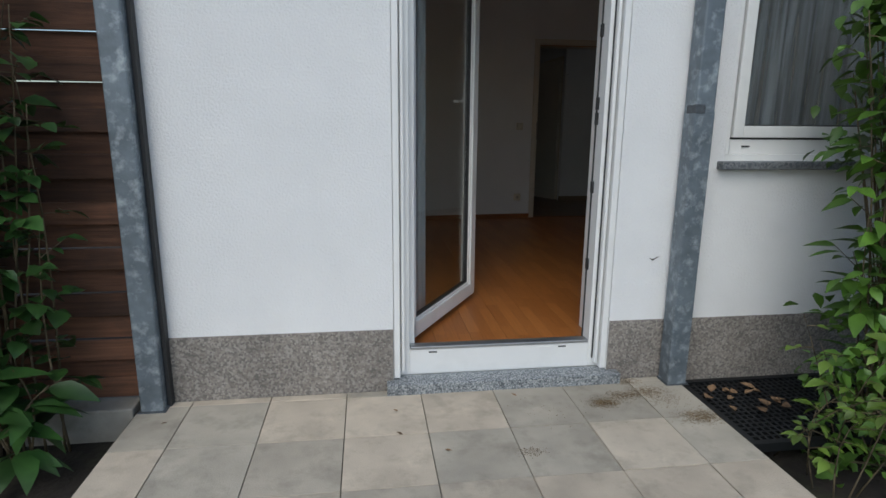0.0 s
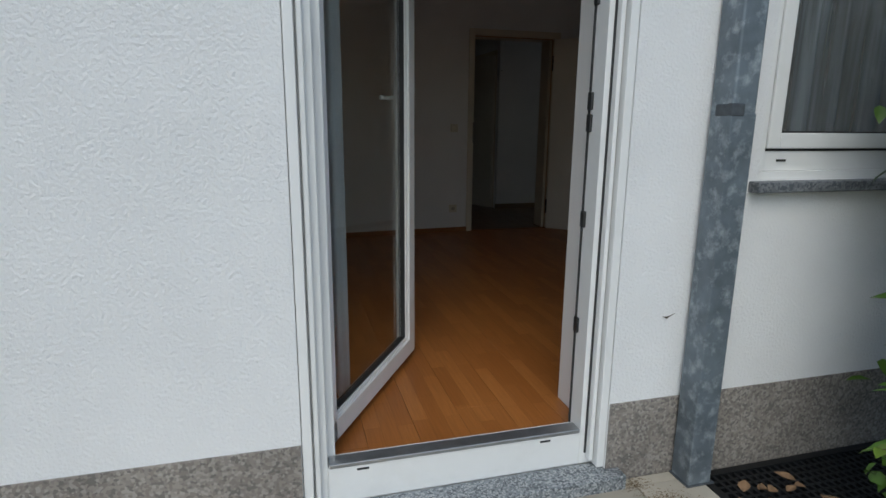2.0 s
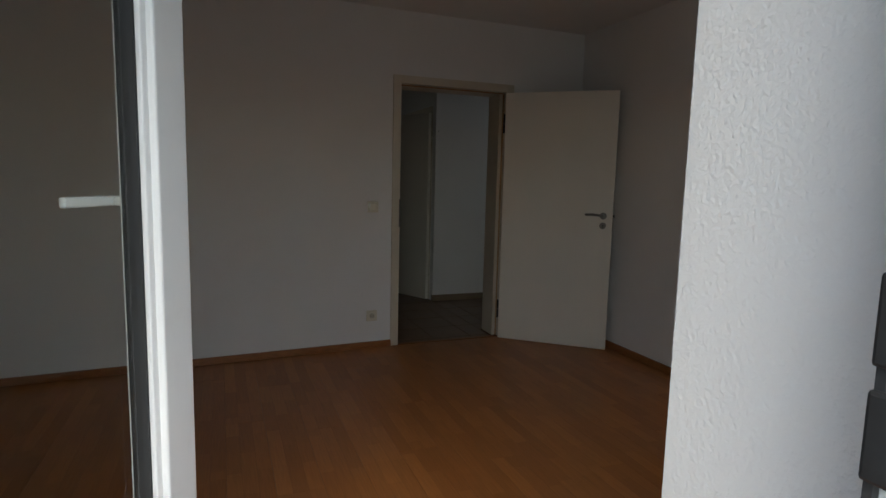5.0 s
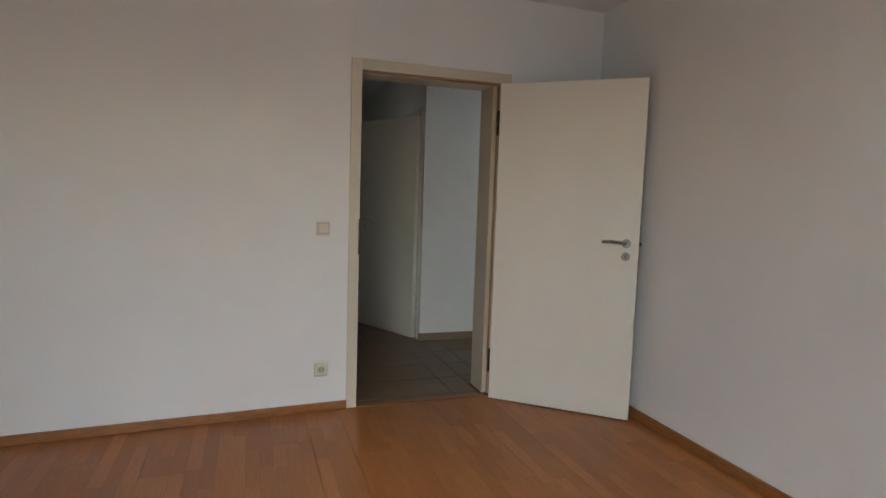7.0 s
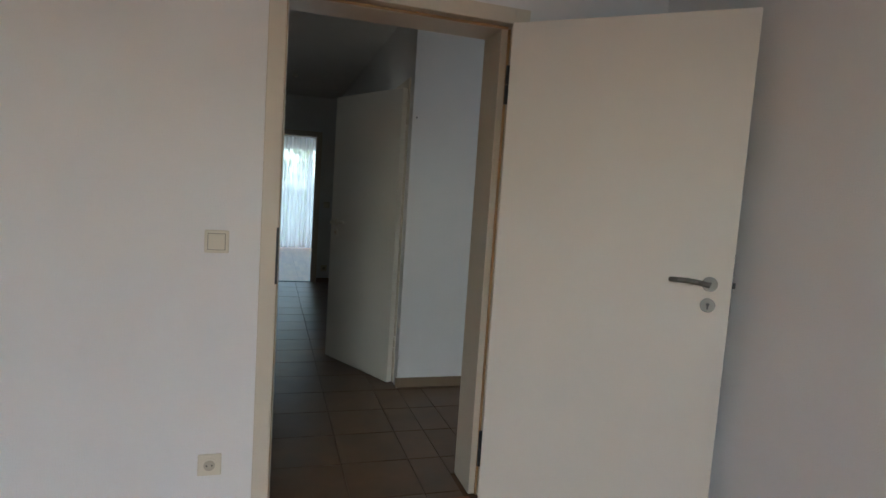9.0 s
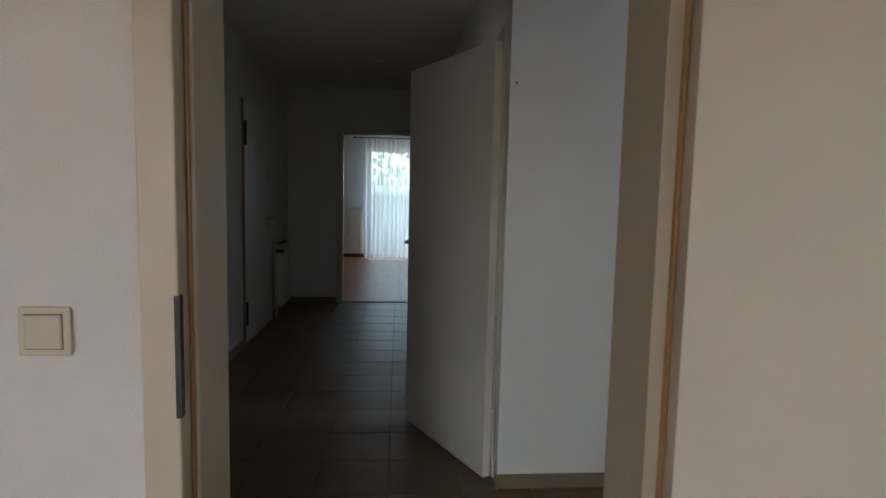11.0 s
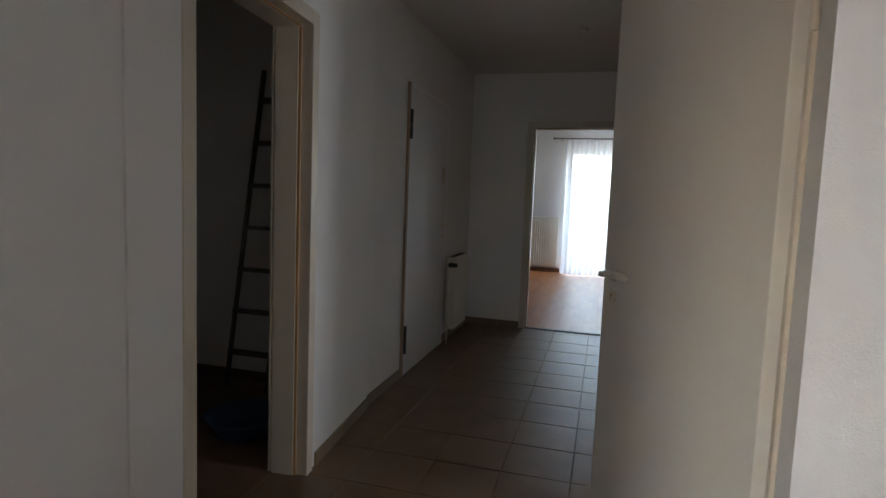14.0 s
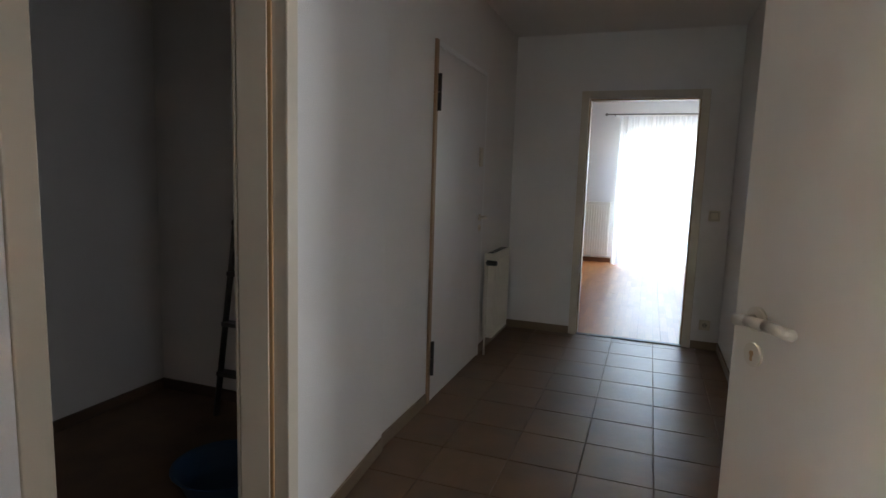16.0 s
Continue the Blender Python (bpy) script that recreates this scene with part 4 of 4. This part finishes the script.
plant("broad_leaf_plant", "dark green plant with broad leaves by the kerb", Matrix.Translation((-1.93, -0.4, GZ)),
      [((0, 0, 0), (rs.uniform(-0.25, 0.12), rs.uniform(-0.15, 0.15), z)) for z in (0.3, 0.4, 0.48, 0.55)], BIGLEAF, 51, per=4, spread=0.08)



def thicket(name, label, m, box, count, size, seed, category, low=0.05):
    """Dense leaves on a web of twigs filling a rounded box; box: (x0, x1, y0, y1, z0, z1)."""
    rnd = random.Random(seed)
    x0, x1, y0, y1, z0, z1 = box
    c = Vector(((x0 + x1) / 2, (y0 + y1) / 2, z0))
    e = thing(name, label, category, Matrix.Translation(c))
    tips = []
    for _ in range(count // 9):
        a, rr = rnd.uniform(0, 2 * math.pi), math.sqrt(rnd.random())
        u = rnd.uniform(low, 1)
        tips.append(Vector((math.cos(a) * rr * (x1 - x0) / 2, math.sin(a) * rr * (y1 - y0) / 2, u * (z1 - z0))))
    def stems(bm):
        for p in tips[::2]:
            rod(bm, (p.x * 0.3, p.y * 0.3, 0), (p.x * 0.7, p.y * 0.75, p.z * 0.6), 0.006, 0.004, 5)
            rod(bm, (p.x * 0.7, p.y * 0.75, p.z * 0.6), p, 0.004, 0.0015, 5)
    def leaves(bm):
        for p in tips:
            for _ in range(9):
                q = p + Vector((rnd.gauss(0, 0.055), rnd.gauss(0, 0.055), rnd.gauss(0, 0.05)))
                q.z = max(q.z, 0.03)
                k = rnd.uniform(0.6, 1.15) * size
                rot = Euler((rnd.uniform(-0.6, 0.6), rnd.uniform(-0.2, 0.9), rnd.uniform(0, 6.28))).to_matrix()
                rows = []
                for t, w in ((0, 0.03), (0.3, 0.27), (0.65, 0.22), (1.0, 0.0)):
                    zc = -0.22 * t * t
                    rows.append([bm.verts.new(q + rot @ (Vector((t, sgn * w, zc + abs(sgn) * w * 0.3)) * k)) for sgn in ((1, 0, -1) if w else (0,))])
                for a, b in zip(rows, rows[1:]):
                    for g in (0, 1):
                        bm.faces.new([a[g], a[g + 1], b[g + 1], b[g]] if len(b) > 1 else [a[g], a[g + 1], b[0]]).smooth = True
    shape("stem", stems, TWIG, e)
    tagged(shape("foliage", leaves, m, e), kind="stuff")
    return e


thicket("tall_shrub", "tall leafy green bush before the window", LEAFGREEN, (1.40, 2.6, -0.75, -0.12, GZ, 1.95), 2500, 0.095, 61, "shrub", 0.56)
thicket("low_shrub", "low dense green bush beside the light shaft", LEAFGREEN, (1.25, 2.4, -1.1, -0.3, GZ, 0.42), 1100, 0.085, 63, "shrub")
thicket("ivy_bush", "dark green ivy mass in front of the plank fence", LEAFDARK, (-2.75, -1.98, -0.62, -0.06, GZ, 2.0), 1700, 0.10, 62, "ivy")

rl = random.Random(6)
for x, y, z in [(1.05 + rl.uniform(0, 0.35), -0.30 + rl.uniform(-0.12, 0.2), PZ - 0.02) for _ in range(16)] + [(-1.46, -0.2, PZ + 0.003), (-0.47, -0.22, PZ + 0.003), (0.1, -0.14, PZ + 0.003), (-0.3, -0.55, PZ + 0.003), (-0.46, -0.42, PZ + 0.003)]:
    ob = tagged(new("dry_leaf", leaf_mesh("dry_leaf", rl.uniform(0.03, 0.075) if x > 0.9 else 0.028, rl.uniform(0.025, 0.05) if x > 0.9 else 0.014, DRYLEAF, 0.5, droop=-0.2)), "curled dry brown leaf on the ground", "leaf", "fallen leaves")
    ob.matrix_basis = pose(x, y, z, rl.uniform(-12, 12), rl.uniform(-12, 12), rl.uniform(0, 360))

def crumbs(bm):
    for cx, cy, n, sp in ((0.49, -0.25, 900, 0.035), (0.60, -0.19, 500, 0.04), (0.74, -0.17, 900, 0.05), (0.80, -0.26, 250, 0.06), (0.87, -0.42, 1300, 0.05), (0.70, -0.05, 300, 0.03), (0.04, -0.6, 160, 0.03),
                          (0.3, -0.3, 60, 0.12)):
        for _ in range(n):
            k = rl.uniform(0.0006, 0.0023)
            x, y = min(rl.gauss(cx, sp), 0.95), min(rl.gauss(cy, sp * 0.6), -0.015)
            ring = [bm.verts.new((x + k * 1.5 * math.cos(a), y + k * 1.2 * math.sin(a), PZ + 0.0012)) for a in (0.3, 1.6, 3.0, 4.8)]
            top = bm.verts.new((x, y, PZ + 0.0014 + k * 0.8))
            for g in range(4):
                bm.faces.new((ring[g], ring[(g + 1) % 4], top))
tagged(shape("soil_crumbs", crumbs, mat("brown_soil_crumb", (0.15, 0.105, 0.055), 0.95, vary=0.4, scale=60)), "scattered brown soil crumbs on the patio slabs", "dirt", kind="stuff")
tagged(shape("wall_twig", lambda bm: (rod(bm, (0.80, -0.006, 0.475), (0.775, -0.016, 0.485), 0.003, 0.001, 6), rod(bm, (0.80, -0.004, 0.475), (0.825, -0.014, 0.492), 0.0025, 0.001, 6), rod(bm, (0.80, 0.002, 0.475), (0.80, -0.008, 0.475), 0.004, 0.003, 6)), TWIG), "dry brown twig end stuck on the plaster", "twig")

# far garden seen through the sheer curtain
rh = random.Random(9)
def hedge(bm):
    for _ in range(5200):
        x, z = rh.uniform(-4, 9), rh.uniform(-0.3, 3.2)
        y = 19.5 + rh.uniform(-0.5, 0.5) + 0.3 * math.sin(x * 2) + 0.3 * math.sin(z * 3 + x)
        s = rh.uniform(0.06, 0.14)
        a = Euler((rh.uniform(0, 6), rh.uniform(0, 6), rh.uniform(0, 6))).to_matrix()
        bm.faces.new([bm.verts.new(Vector((x, y, z)) + a @ Vector(v) * s) for v in ((-1, 0, 0), (0, -0.5, 0.1), (1, 0, 0), (0, 0.5, 0.1))])
tagged(shape("garden_hedge", hedge, HEDGE), "light green garden hedge beyond the curtain", "hedge", kind="stuff")

# ---- pieces: slabs, tiles, boards ----
def piece(name, w, d, h, m, bevel):
    bm = bmesh.new()
    bx(bm, 0, w, 0, d, -h, 0, bevel)
    me = bpy.data.meshes.new(name)
    bm.normal_update()
    bm.to_mesh(me)
    bm.free()
    me.materials.append(m)
    return me


def lay(parent, name, x0, x1, y0, y1, w, d, gap, top, h, m, ox, oy, jitter=0.0, stagger=None, bevel=0.002, rnd=random.Random(2)):
    cache = {}
    xs = np.arange(math.floor((x0 - ox) / w), math.ceil((x1 - ox) / w)) * w + ox
    for i, x in enumerate(xs):
        off = 0 if stagger is None else stagger[i % len(stagger)] * d
        ys = np.arange(math.floor((y0 - oy - off) / d), math.ceil((y1 - oy - off) / d)) * d + oy + off
        for y in ys:
            a, b, c, e2 = max(x, x0), min(x + w, x1), max(y, y0), min(y + d, y1)
            if b - a < 0.03 or e2 - c < 0.03:
                continue
            key = (round(b - a, 3), round(e2 - c, 3))
            if key not in cache:
                cache[key] = piece(name, key[0] - gap, key[1] - gap, h, m, bevel)
            ob = new(name, cache[key])
            ob.parent = parent
            ob.matrix_basis = Matrix.Translation((a + gap / 2, c + gap / 2, top + rnd.uniform(-jitter, jitter))) @ Euler((rnd.uniform(-jitter, jitter), rnd.uniform(-jitter, jitter), 0)).to_matrix().to_4x4()


patio = tagged(new("patio"), "beige and grey concrete slab patio", "patio", kind="structure")
lay(patio, "slab", -1.62, 0.955, -4.55, -0.06, 0.35, 0.35, 0.0035, PZ, 0.04, SLAB, 0.0, -0.06, 0.0012, bevel=0.002)
lay(patio, "slab", -1.62, 0.955, -0.06, -0.008, 0.35, 0.052, 0.004, PZ, 0.04, SLAB, 0.0, -0.06, 0.0005, bevel=0.003)
boards = tagged(new("floor_boards"), "orange beech laminate floor of the room", "floor", kind="structure")
lay(boards, "board", XL, XR, 0.14, YB, 0.193, 1.28, 0.0008, 0.0, 0.011, LAMINATE, -1.4, 0.2, 0.0, (0, 0.37, 0.71, 0.15, 0.55), bevel=0.0006)
tiles = tagged(new("floor_tiles"), "brown grey square hall floor tiles", "floor", kind="structure")
lay(tiles, "tile", 0.42, 2.24, YB + 0.03, YE, 0.325, 0.33, 0.0045, 0.0, 0.009, TILE, 1.425, 7.15, 0.0003, bevel=0.0015)
lay(tiles, "tile", 2.24, 4.0, YH, 5.545, 0.325, 0.33, 0.0045, 0.0, 0.009, TILE, 1.425, 7.15, 0.0003, bevel=0.0015)
far_boards = tagged(new("far_floor_boards"), "beech laminate floor of the far room", "floor", kind="structure")
lay(far_boards, "board", -0.45, 4.4, YE + 0.05, 14.7, 0.193, 1.28, 0.0008, 0.0, 0.011, LAMINATE, -0.5, 10.0, 0.0, (0, 0.37, 0.71, 0.15, 0.55), bevel=0.0006)
